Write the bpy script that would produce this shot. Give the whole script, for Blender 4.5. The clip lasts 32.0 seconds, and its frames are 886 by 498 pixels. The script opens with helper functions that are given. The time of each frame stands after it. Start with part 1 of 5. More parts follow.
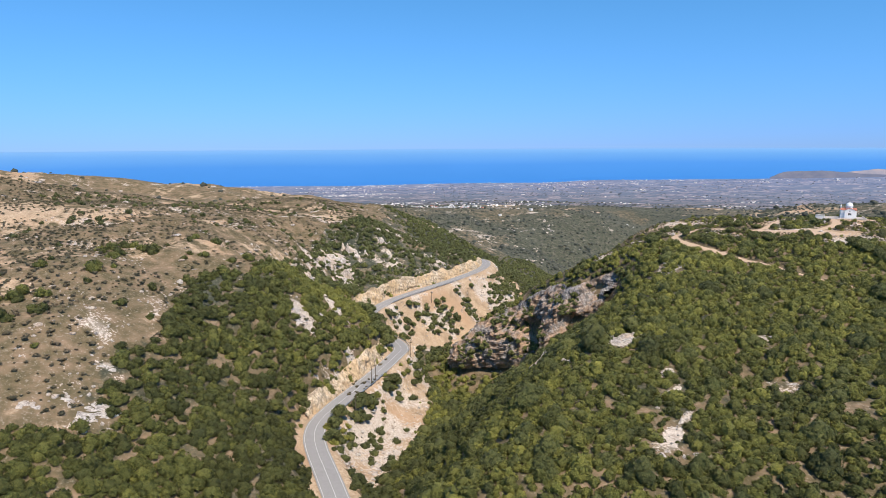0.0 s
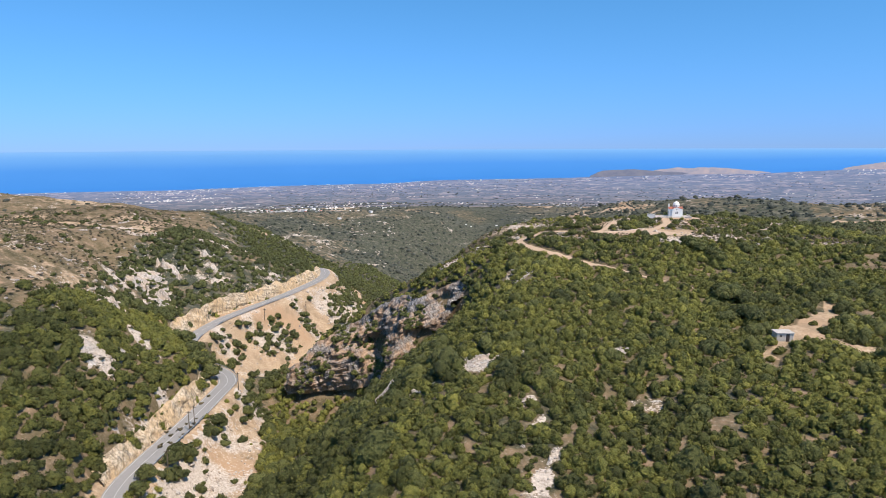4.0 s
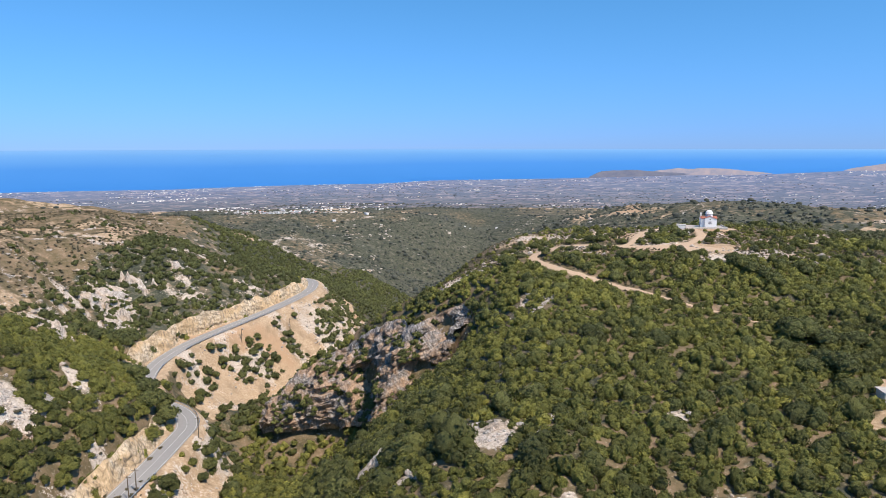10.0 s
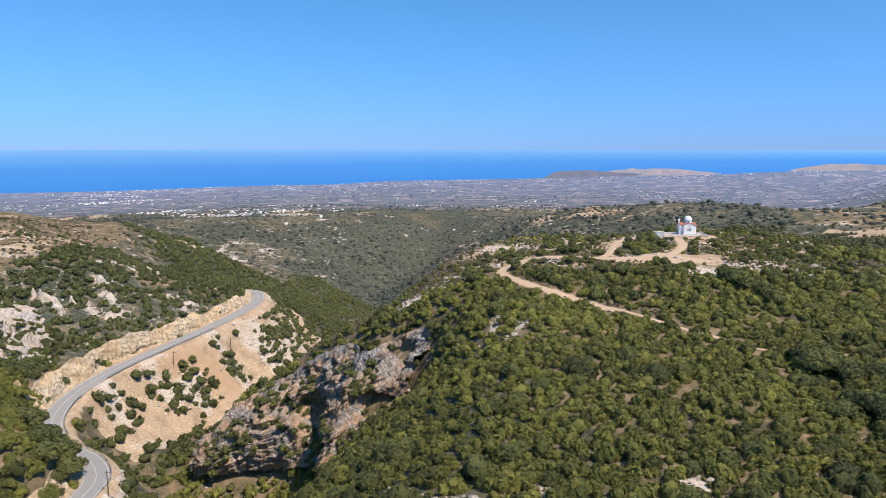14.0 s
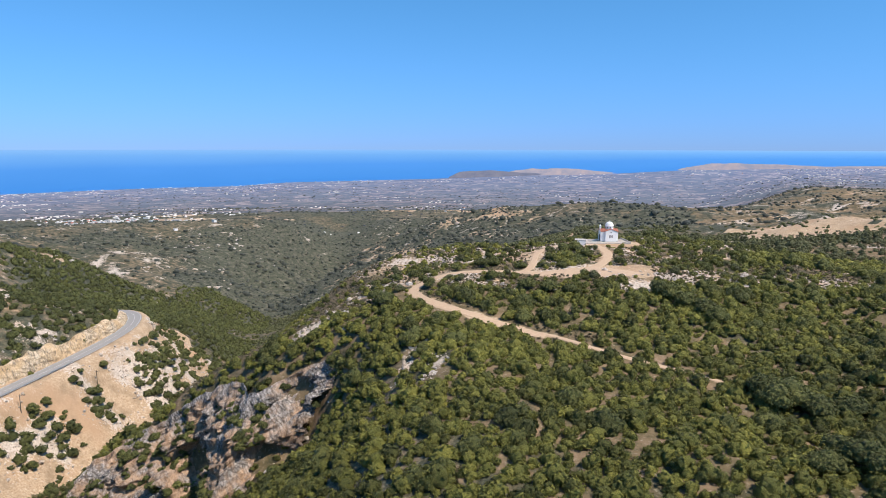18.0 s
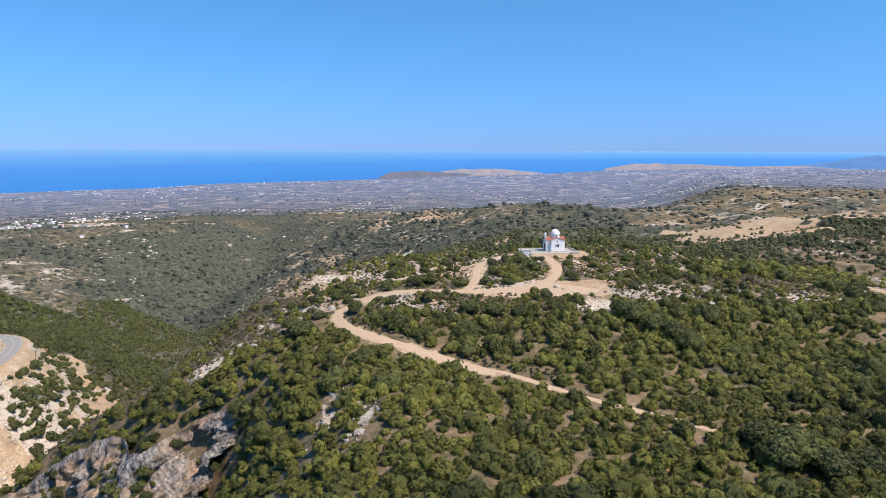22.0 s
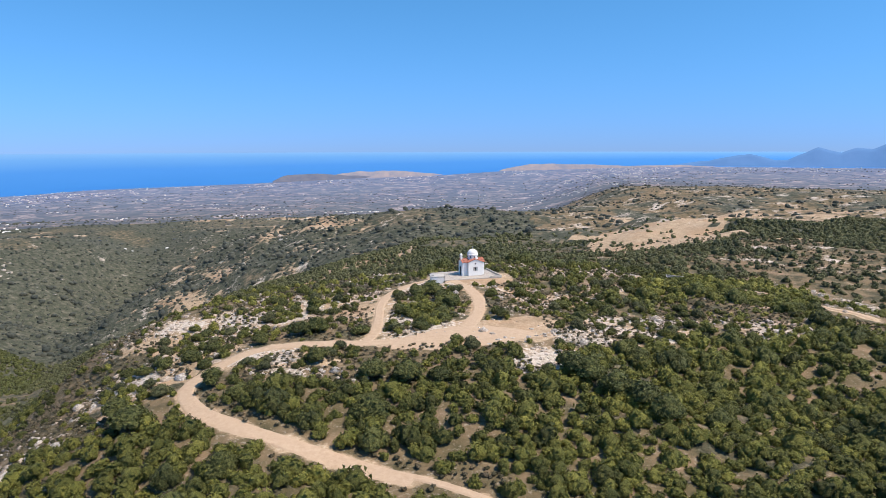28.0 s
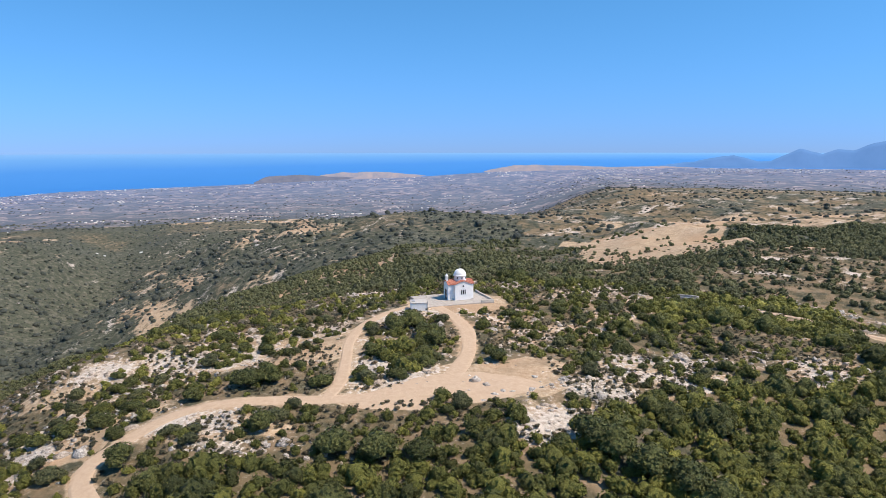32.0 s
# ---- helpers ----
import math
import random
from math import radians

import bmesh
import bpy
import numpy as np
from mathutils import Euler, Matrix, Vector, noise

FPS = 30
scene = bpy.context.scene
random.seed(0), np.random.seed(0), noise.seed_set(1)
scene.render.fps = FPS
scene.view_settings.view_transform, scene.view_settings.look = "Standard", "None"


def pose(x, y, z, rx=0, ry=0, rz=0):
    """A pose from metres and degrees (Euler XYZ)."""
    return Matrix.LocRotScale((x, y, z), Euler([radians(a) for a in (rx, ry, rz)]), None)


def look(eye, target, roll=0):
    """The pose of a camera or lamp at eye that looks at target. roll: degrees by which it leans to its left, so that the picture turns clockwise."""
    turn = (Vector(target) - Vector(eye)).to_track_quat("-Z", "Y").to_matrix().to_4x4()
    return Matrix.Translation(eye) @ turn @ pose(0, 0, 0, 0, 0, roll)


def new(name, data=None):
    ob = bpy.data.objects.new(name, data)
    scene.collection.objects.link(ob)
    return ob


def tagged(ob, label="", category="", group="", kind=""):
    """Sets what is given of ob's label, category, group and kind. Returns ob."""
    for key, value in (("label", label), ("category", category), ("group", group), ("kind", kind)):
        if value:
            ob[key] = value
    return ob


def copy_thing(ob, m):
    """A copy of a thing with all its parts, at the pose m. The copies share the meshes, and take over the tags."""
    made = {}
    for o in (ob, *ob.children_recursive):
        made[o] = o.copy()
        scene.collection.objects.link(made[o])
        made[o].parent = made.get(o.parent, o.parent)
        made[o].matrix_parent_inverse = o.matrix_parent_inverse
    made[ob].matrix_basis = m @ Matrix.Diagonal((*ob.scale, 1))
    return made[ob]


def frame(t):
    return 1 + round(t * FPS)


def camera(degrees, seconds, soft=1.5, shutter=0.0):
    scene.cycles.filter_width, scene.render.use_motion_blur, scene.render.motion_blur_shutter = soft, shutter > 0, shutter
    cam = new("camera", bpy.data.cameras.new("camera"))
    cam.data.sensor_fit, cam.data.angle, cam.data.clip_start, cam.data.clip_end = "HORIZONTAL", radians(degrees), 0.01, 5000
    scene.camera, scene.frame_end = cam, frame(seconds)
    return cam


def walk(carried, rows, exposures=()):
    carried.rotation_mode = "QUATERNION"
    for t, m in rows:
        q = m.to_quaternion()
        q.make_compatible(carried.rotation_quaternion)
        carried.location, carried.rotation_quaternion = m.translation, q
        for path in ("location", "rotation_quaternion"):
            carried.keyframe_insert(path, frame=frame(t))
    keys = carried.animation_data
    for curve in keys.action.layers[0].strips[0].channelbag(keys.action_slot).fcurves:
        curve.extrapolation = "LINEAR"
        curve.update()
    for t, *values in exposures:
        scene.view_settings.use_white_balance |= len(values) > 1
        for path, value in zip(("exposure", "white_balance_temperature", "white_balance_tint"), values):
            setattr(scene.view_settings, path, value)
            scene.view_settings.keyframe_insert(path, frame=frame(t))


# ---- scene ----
cam = camera(68.16, 32.0, soft=0.85)
# seconds, place, tilt, roll, heading to the left of +y
PATH = [
    (0, 72.9, -374.3, 37.85, -9.07, -0.30, 42.94),
    (0.5, 70.9, -371.7, 37.81, -9.01, -0.36, 39.31),
    (1, 68.9, -369.0, 37.79, -8.97, -0.42, 35.17),
    (1.5, 67.0, -366.4, 37.77, -8.99, -0.49, 31.48),
    (2, 65.1, -363.7, 37.76, -9.03, -0.52, 29.07),
    (2.5, 63.2, -360.9, 37.76, -9.04, -0.48, 29.03),
    (3, 61.4, -358.1, 37.77, -9.03, -0.40, 28.99),
    (3.5, 59.6, -355.3, 37.79, -9.03, -0.33, 28.98),
    (5.5, 52.4, -343.5, 37.83, -9.07, -0.24, 28.94),
    (6.5, 48.9, -337.6, 37.85, -9.07, -0.24, 28.92),
    (7.5, 45.3, -331.6, 37.88, -9.07, -0.22, 28.91),
    (8.5, 41.7, -325.5, 37.89, -9.07, -0.16, 28.92),
    (9.5, 38.1, -319.3, 37.86, -9.07, -0.12, 28.94),
    (10, 36.3, -316.2, 37.83, -9.07, -0.10, 28.76),
    (10.5, 34.5, -313.1, 37.80, -9.08, -0.09, 27.91),
    (11, 32.7, -309.9, 37.76, -9.08, -0.06, 27.15),
    (11.5, 30.8, -306.7, 37.74, -9.09, -0.03, 26.83),
    (12, 29.0, -303.5, 37.72, -9.09, 0.00, 26.47),
    (13, 25.4, -296.9, 37.72, -9.09, 0.04, 25.86),
    (13.5, 23.6, -293.6, 37.74, -9.07, 0.03, 25.50),
    (15.5, 16.9, -280.0, 37.85, -9.02, -0.01, 22.12),
    (16.5, 13.9, -273.1, 37.87, -9.02, 0.05, 19.92),
    (17.5, 11.3, -266.2, 37.90, -9.02, 0.09, 17.69),
    (18, 10.1, -262.7, 37.90, -9.02, 0.08, 16.55),
    (18.5, 8.9, -259.2, 37.91, -9.01, 0.07, 15.52),
    (19, 7.9, -255.7, 37.91, -9.00, 0.07, 14.79),
    (20, 5.9, -248.6, 37.90, -8.99, 0.07, 13.34),
    (21, 4.1, -241.6, 37.82, -8.97, 0.11, 11.87),
    (22, 2.5, -234.7, 37.68, -8.97, 0.17, 10.41),
    (23, 1.1, -227.8, 37.55, -8.96, 0.20, 8.97),
    (24, -0.2, -221.0, 37.53, -8.96, 0.16, 7.50),
    (25, -1.3, -214.0, 37.62, -8.94, 0.08, 6.04),
    (25.5, -1.8, -210.5, 37.71, -8.93, 0.03, 5.30),
    (27.5, -3.1, -196.3, 38.23, -8.86, -0.13, 2.38),
    (28, -3.3, -192.7, 38.36, -8.84, -0.16, 1.63),
    (28.5, -3.4, -189.1, 38.48, -8.82, -0.19, 0.93),
    (29, -3.5, -185.5, 38.59, -8.81, -0.20, 0.31),
    (29.5, -3.5, -181.9, 38.67, -8.80, -0.20, 0.13),
    (30, -3.6, -178.4, 38.74, -8.78, -0.19, 0.15),
    (31, -3.6, -171.3, 38.82, -8.77, -0.16, 0.21),
    (32, -3.6, -164.3, 38.85, -8.77, -0.11, 0.24),
]
walk(cam, [(t, pose(x, y, z, 0, 0, yaw) @ pose(0, 0, 0, 90 + tilt) @ pose(0, 0, 0, 0, 0, roll)) for t, x, y, z, tilt, roll, yaw in PATH], ((0, 0.16, 6980, 15), (32, 0.16, 6980, 15)))

# ---- light ----
SUN_ELEV, SUN_AZ = radians(57), radians(108)   # azimuth clockwise from +y
sky_world = bpy.data.worlds.new("sky")
scene.world = sky_world
sky_world.use_nodes = True
wn = sky_world.node_tree
sky = wn.nodes.new("ShaderNodeTexSky")
sky.sky_type, sky.sun_disc = "NISHITA", False
sky.sun_elevation, sky.sun_rotation = SUN_ELEV, SUN_AZ
sky.altitude, sky.air_density, sky.dust_density, sky.ozone_density = 300, 1.0, 0.4, 3.0
wn.nodes["Background"].inputs["Strength"].default_value = 0.104
lift, way = wn.nodes.new("ShaderNodeMapping"), wn.nodes.new("ShaderNodeTexCoord")
lift.inputs["Location"].default_value = (0, 0, 0.032)      # keeps the dull lowest haze under the sea's edge
wn.links.new(way.outputs["Generated"], lift.inputs["Vector"])
wn.links.new(lift.outputs[0], sky.inputs["Vector"])
split, join = wn.nodes.new("ShaderNodeSeparateColor"), wn.nodes.new("ShaderNodeCombineColor")
wn.links.new(sky.outputs[0], split.inputs[0])
# clear maritime air: a deeper blue than the standard atmosphere
for k, (r_part, b_part) in enumerate(((0.365, 0.022), (0.225, 0.565), (0.03, 1.48))):
    a1, a2 = wn.nodes.new("ShaderNodeMath"), wn.nodes.new("ShaderNodeMath")
    a1.operation, a2.operation = "MULTIPLY", "MULTIPLY_ADD"
    a1.inputs[1].default_value, a2.inputs[1].default_value = r_part, b_part
    wn.links.new(split.outputs[0], a1.inputs[0])
    wn.links.new(split.outputs[2], a2.inputs[0])
    wn.links.new(a1.outputs[0], a2.inputs[2])
    wn.links.new(a2.outputs[0], join.inputs[k])
wn.links.new(join.outputs[0], wn.nodes["Background"].inputs["Color"])
sun_data = bpy.data.lights.new("sun", "SUN")
sun_data.energy, sun_data.angle, sun_data.color = 4.8, radians(0.55), (1.0, 0.93, 0.82)
sun = new("sun", sun_data)
to_sun = Vector((math.sin(SUN_AZ) * math.cos(SUN_ELEV), math.cos(SUN_AZ) * math.cos(SUN_ELEV), math.sin(SUN_ELEV)))
sun.matrix_world = look(to_sun * 600, (0, 0, 0))


# ---- materials ----
def material(name, rough=0.8, spec=0.3):
    m = bpy.data.materials.new(name)
    m.use_nodes = True
    b = m.node_tree.nodes["Principled BSDF"]
    b.inputs["Roughness"].default_value = rough
    b.inputs["Specular IOR Level"].default_value = spec
    return m, m.node_tree, b


def add(nt, kind, **kw):
    n = nt.nodes.new(kind)
    for k, v in kw.items():
        n.inputs[k.replace("_", " ")].default_value = v
    return n


def coords(nt, which="Object"):
    return nt.nodes.new("ShaderNodeTexCoord").outputs[which]


def tex_noise(nt, co, scale, detail=5, rough=0.6):
    n = add(nt, "ShaderNodeTexNoise", Scale=scale, Detail=detail, Roughness=rough)
    nt.links.new(co, n.inputs["Vector"])
    return n.outputs["Fac"]


def ramp(nt, fac, stops):
    r = nt.nodes.new("ShaderNodeValToRGB")
    while len(r.color_ramp.elements) < len(stops):
        r.color_ramp.elements.new(0.5)
    for e, (p, c) in zip(r.color_ramp.elements, stops):
        e.position, e.color = p, (*c, 1) if len(c) == 3 else c
    nt.links.new(fac, r.inputs[0])
    return r.outputs[0]


def blend(nt, fac, a, b, mode="MIX"):
    m = nt.nodes.new("ShaderNodeMix")
    m.data_type, m.blend_type = "RGBA", mode
    for sock, v in ((m.inputs[0], fac), (m.inputs[6], a), (m.inputs[7], b)):
        if isinstance(v, (int, float)):
            sock.default_value = v
        elif isinstance(v, tuple):
            sock.default_value = (*v, 1)
        else:
            nt.links.new(v, sock)
    return m.outputs[2]


def maths(nt, op, a, b=0.0, c=0.0):
    m = nt.nodes.new("ShaderNodeMath")
    m.operation = op
    m.use_clamp = op in ("MULTIPLY_ADD",)
    for sock, v in zip(m.inputs, (a, b, c)):
        if isinstance(v, (int, float)):
            sock.default_value = v
        else:
            nt.links.new(v, sock)
    return m.outputs[0]


def bump(nt, b, height, strength=0.5, dist=0.2):
    n = add(nt, "ShaderNodeBump", Strength=strength, Distance=dist)
    nt.links.new(height, n.inputs["Height"])
    nt.links.new(n.outputs[0], b.inputs["Normal"])


def attr(nt, name):
    a = nt.nodes.new("ShaderNodeAttribute")
    a.attribute_name = name
    return a


def ground_material():
    m, nt, b = material("hill_ground", 0.95, 0.1)
    co = coords(nt)
    big, mid, fine = tex_noise(nt, co, 0.02, 4), tex_noise(nt, co, 0.16, 6, 0.65), tex_noise(nt, co, 1.3, 6, 0.7)
    z = attr(nt, "zone")
    sep = nt.nodes.new("ShaderNodeSeparateColor")
    nt.links.new(z.outputs["Color"], sep.inputs[0])
    bare, rock, dry = sep.outputs[0], sep.outputs[1], sep.outputs[2]
    scrub = ramp(nt, mid, [(0.3, (0.042, 0.048, 0.036)), (0.5, (0.076, 0.082, 0.060)), (0.72, (0.175, 0.158, 0.125))])
    scrub = blend(nt, 0.85, scrub, ramp(nt, fine, [(0.34, (0.35, 0.36, 0.34)), (0.5, (1, 1, 1)), (0.66, (1.9, 1.85, 1.65))]), "MULTIPLY")
    soil = ramp(nt, fine, [(0.3, (0.27, 0.175, 0.105)), (0.5, (0.46, 0.335, 0.22)), (0.72, (0.62, 0.51, 0.38))])
    soil = blend(nt, ramp(nt, mid, [(0.36, (0.75, 0.75, 0.75)), (0.52, (0, 0, 0))]), soil, (0.29, 0.21, 0.135))
    red = blend(nt, ramp(nt, big, [(0.5, (0, 0, 0)), (0.62, (0.8, 0.8, 0.8))]), soil, (0.42, 0.275, 0.17))
    stone = ramp(nt, fine, [(0.28, (0.24, 0.19, 0.15)), (0.5, (0.50, 0.43, 0.36)), (0.7, (0.70, 0.62, 0.54))])
    grass = ramp(nt, mid, [(0.3, (0.078, 0.070, 0.036)), (0.46, (0.145, 0.113, 0.064)), (0.6, (0.225, 0.160, 0.10)), (0.74, (0.33, 0.23, 0.155))])
    grass = blend(nt, ramp(nt, fine, [(0.55, (0, 0, 0)), (0.66, (0.6, 0.6, 0.6))]), grass, (0.40, 0.34, 0.27))
    edge = maths(nt, "SUBTRACT", maths(nt, "MULTIPLY", mid, 1.2), 0.6)

    def soft(v, k=4.0):
        return maths(nt, "MULTIPLY_ADD", maths(nt, "ADD", maths(nt, "SUBTRACT", v, 0.5), edge), k, 0.5)
    col = blend(nt, soft(dry, 3), scrub, grass)
    col = blend(nt, soft(bare, 5), col, red)
    col = blend(nt, maths(nt, "MULTIPLY_ADD", maths(nt, "ADD", maths(nt, "SUBTRACT", rock, 0.62), maths(nt, "MULTIPLY_ADD", maths(nt, "SUBTRACT", fine, 0.5), 1.5, maths(nt, "MULTIPLY", maths(nt, "SUBTRACT", mid, 0.5), 1.3))), 6.0, 0.5), col, stone)
    nt.links.new(col, b.inputs["Base Color"])
    bump(nt, b, fine, 0.7, 0.35)
    return m


def soil_material(name, dark, lite, scale=1.2, streak=0.0):
    m, nt, b = material(name, 0.95, 0.1)
    co = coords(nt)
    n1, n2 = tex_noise(nt, co, scale, 6, 0.7), tex_noise(nt, co, scale * 0.12, 4)
    c = blend(nt, n2, ramp(nt, n1, [(0.25, dark), (0.7, lite)]), tuple((a + 2 * q) / 3 for a, q in zip(dark, lite)))
    nt.links.new(c, b.inputs["Base Color"])
    bump(nt, b, n1, 0.5, 0.15)
    return m


def rock_material(name, stops, scale=0.5, strata=True, stain=(0.42, 0.23, 0.11)):
    m, nt, b = material(name, 0.92, 0.15)
    co = coords(nt)
    mp = nt.nodes.new("ShaderNodeMapping")
    mp.inputs["Scale"].default_value = (1, 1, 0.45 if strata else 1)
    nt.links.new(co, mp.inputs["Vector"])
    n1 = tex_noise(nt, mp.outputs[0], scale, 8, 0.72)
    n2 = tex_noise(nt, co, scale * 0.16, 4)
    v = add(nt, "ShaderNodeTexVoronoi", Scale=scale * 1.6)
    v.feature = "DISTANCE_TO_EDGE"
    nt.links.new(mp.outputs[0], v.inputs["Vector"])
    crack = ramp(nt, v.outputs["Distance"], [(0.0, (0.35, 0.33, 0.31)), (0.09, (1, 1, 1))])
    w = add(nt, "ShaderNodeTexWave", Scale=scale * 0.5, Distortion=6.0, Detail=4.0)
    w.inputs["Detail Scale"].default_value = 1.6
    turn = nt.nodes.new("ShaderNodeMapping")
    turn.inputs["Rotation"].default_value = (0.6, 0.75, 0.2)
    nt.links.new(co, turn.inputs["Vector"])
    nt.links.new(turn.outputs[0], w.inputs["Vector"])
    beds = ramp(nt, w.outputs["Fac"], [(0.0, (0.42, 0.40, 0.38)), (0.35, (0.95, 0.95, 0.95)), (1.0, (1.12, 1.12, 1.12))])
    c = blend(nt, 0.7, ramp(nt, n1, stops), crack, "MULTIPLY")
    c = blend(nt, 0.75 if strata else 0.2, c, beds, "MULTIPLY")
    c = blend(nt, ramp(nt, n2, [(0.43, (0, 0, 0)), (0.58, (0.8, 0.8, 0.8))]), c, blend(nt, 1.0, stain, ramp(nt, n1, [(0.3, (0.6, 0.55, 0.5)), (0.65, (1.35, 1.35, 1.35))]), "MULTIPLY"))
    mv = nt.nodes.new("ShaderNodeMapping")
    mv.inputs["Scale"].default_value = (1, 1, 0.12)
    nt.links.new(co, mv.inputs["Vector"])
    run = tex_noise(nt, mv.outputs[0], scale * 1.5, 5, 0.65)
    c = blend(nt, ramp(nt, run, [(0.54, (0, 0, 0)), (0.64, (0.6, 0.6, 0.6))]), c, (0.11, 0.10, 0.095))
    nt.links.new(c, b.inputs["Base Color"])
    bump(nt, b, n1, 1.0, 0.8)
    return m


def leaf_material(name, stops, gloss=0.6):
    m, nt, b = material(name, gloss, 0.2)
    rnd = nt.nodes.new("ShaderNodeNewGeometry").outputs["Random Per Island"]
    tone = attr(nt, "tone").outputs["Fac"]
    co = coords(nt)
    shade_grain, patch = tex_noise(nt, co, 4.6, 5, 0.85), tex_noise(nt, co, 0.35, 3)
    c = ramp(nt, maths(nt, "ADD", tone, maths(nt, "MULTIPLY", maths(nt, "SUBTRACT", patch, 0.5), 0.5)), stops)
    c = blend(nt, 0.6, c, ramp(nt, rnd, [(0, (0.6, 0.64, 0.55)), (0.6, (1, 1, 1)), (1, (1.35, 1.28, 1.1))]), "MULTIPLY")
    # leaf texture, with the shade between leaves painted into the colour
    c = blend(nt, 0.8, c, ramp(nt, shade_grain, [(0.34, (0.26, 0.27, 0.26)), (0.5, (0.98, 0.98, 0.93)), (0.66, (1.75, 1.7, 1.45))]), "MULTIPLY")
    nt.links.new(c, b.inputs["Base Color"])
    bump(nt, b, shade_grain, 1.0, 0.5)
    t = nt.nodes.new("ShaderNodeBsdfTranslucent")
    nt.links.new(c, t.inputs["Color"])
    mix = nt.nodes.new("ShaderNodeMixShader")
    mix.inputs[0].default_value = 0.2
    nt.links.new(b.outputs[0], mix.inputs[1])
    nt.links.new(t.outputs[0], mix.inputs[2])
    nt.links.new(mix.outputs[0], nt.nodes["Material Output"].inputs[0])
    return m


def plain_material(name, col, rough=0.7, spec=0.3, var=0.12, scale=3.0, metal=0.0):
    m, nt, b = material(name, rough, spec)
    co = coords(nt)
    n = tex_noise(nt, co, scale, 5, 0.65)
    lo, hi = tuple(v * (1 - var) for v in col), tuple(min(1, v * (1 + var)) for v in col)
    nt.links.new(ramp(nt, n, [(0.3, lo), (0.7, hi)]), b.inputs["Base Color"])
    b.inputs["Metallic"].default_value = metal
    bump(nt, b, n, 0.15, 0.02)
    return m


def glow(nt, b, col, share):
    """Haze painted as emission: light of the hazy air in front of the far distance."""
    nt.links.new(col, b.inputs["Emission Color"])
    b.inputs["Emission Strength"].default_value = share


def plain_land_material():
    m, nt, b = material("distant_land", 0.95, 0.0)
    co = coords(nt)
    n1, n2, n3 = tex_noise(nt, co, 0.022, 6, 0.72), tex_noise(nt, co, 0.05, 6, 0.75), tex_noise(nt, co, 0.003, 4)
    v = add(nt, "ShaderNodeTexVoronoi", Scale=0.026)
    nt.links.new(co, v.inputs["Vector"])
    sep = nt.nodes.new("ShaderNodeSeparateColor")
    nt.links.new(v.outputs["Color"], sep.inputs[0])
    plots = ramp(nt, sep.outputs[0], [(0.0, (0.045, 0.052, 0.044)), (0.45, (0.078, 0.080, 0.068)), (0.66, (0.16, 0.14, 0.115)), (0.84, (0.28, 0.21, 0.165)), (1.0, (0.46, 0.37, 0.32))])
    c = blend(nt, ramp(nt, n2, [(0.42, (0, 0, 0)), (0.58, (1, 1, 1))]), (0.048, 0.060, 0.045), plots)
    c = blend(nt, ramp(nt, n1, [(0.55, (0, 0, 0)), (0.7, (0.7, 0.7, 0.7))]), c, (0.27, 0.22, 0.17))
    c = blend(nt, ramp(nt, n3, [(0.4, (0, 0, 0)), (0.65, (0.45, 0.45, 0.45))]), c, (0.085, 0.105, 0.085))
    nt.links.new(c, b.inputs["Base Color"])
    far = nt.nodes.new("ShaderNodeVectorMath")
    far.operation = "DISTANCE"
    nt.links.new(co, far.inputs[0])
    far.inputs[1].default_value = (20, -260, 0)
    # painted haze: emission grows bluer and brighter with distance
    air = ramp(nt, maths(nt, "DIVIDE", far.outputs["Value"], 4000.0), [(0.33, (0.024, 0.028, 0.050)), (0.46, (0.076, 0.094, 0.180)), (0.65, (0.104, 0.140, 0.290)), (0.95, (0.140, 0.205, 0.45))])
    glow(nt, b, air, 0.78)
    return m


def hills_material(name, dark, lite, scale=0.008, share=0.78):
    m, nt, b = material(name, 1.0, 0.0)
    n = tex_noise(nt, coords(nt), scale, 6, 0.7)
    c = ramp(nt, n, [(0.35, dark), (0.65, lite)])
    # mostly glowing, little lit: the haze of distance is painted as emission
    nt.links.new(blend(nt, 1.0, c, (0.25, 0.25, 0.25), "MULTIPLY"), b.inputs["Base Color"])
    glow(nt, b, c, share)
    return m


def sea_material():
    m, nt, b = material("sea", 0.35, 0.2)
    co = coords(nt)
    n = tex_noise(nt, co, 0.002, 4)
    nt.links.new(ramp(nt, n, [(0.3, (0.008, 0.05, 0.13)), (0.7, (0.012, 0.06, 0.15))]), b.inputs["Base Color"])
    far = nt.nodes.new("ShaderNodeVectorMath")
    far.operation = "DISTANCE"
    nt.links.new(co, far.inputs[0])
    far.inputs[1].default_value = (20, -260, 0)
    # the sea's blue and its horizon haze are painted as emission, paler far out
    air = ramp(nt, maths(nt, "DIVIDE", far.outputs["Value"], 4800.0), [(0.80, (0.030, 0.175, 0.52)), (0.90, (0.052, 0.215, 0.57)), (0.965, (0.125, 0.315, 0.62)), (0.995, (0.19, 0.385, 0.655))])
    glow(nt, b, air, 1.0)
    return m


MAT_GROUND = ground_material()
MAT_TRACK = soil_material("dirt_track", (0.38, 0.255, 0.165), (0.56, 0.42, 0.30))
MAT_FIELD = soil_material("dry_field", (0.46, 0.33, 0.18), (0.62, 0.48, 0.30), 0.25)
MAT_ASPHALT = soil_material("sun_bleached_asphalt", (0.23, 0.225, 0.215), (0.32, 0.31, 0.30), 0.8)
MAT_LINE = plain_material("road_paint", (0.58, 0.57, 0.55), 0.7)
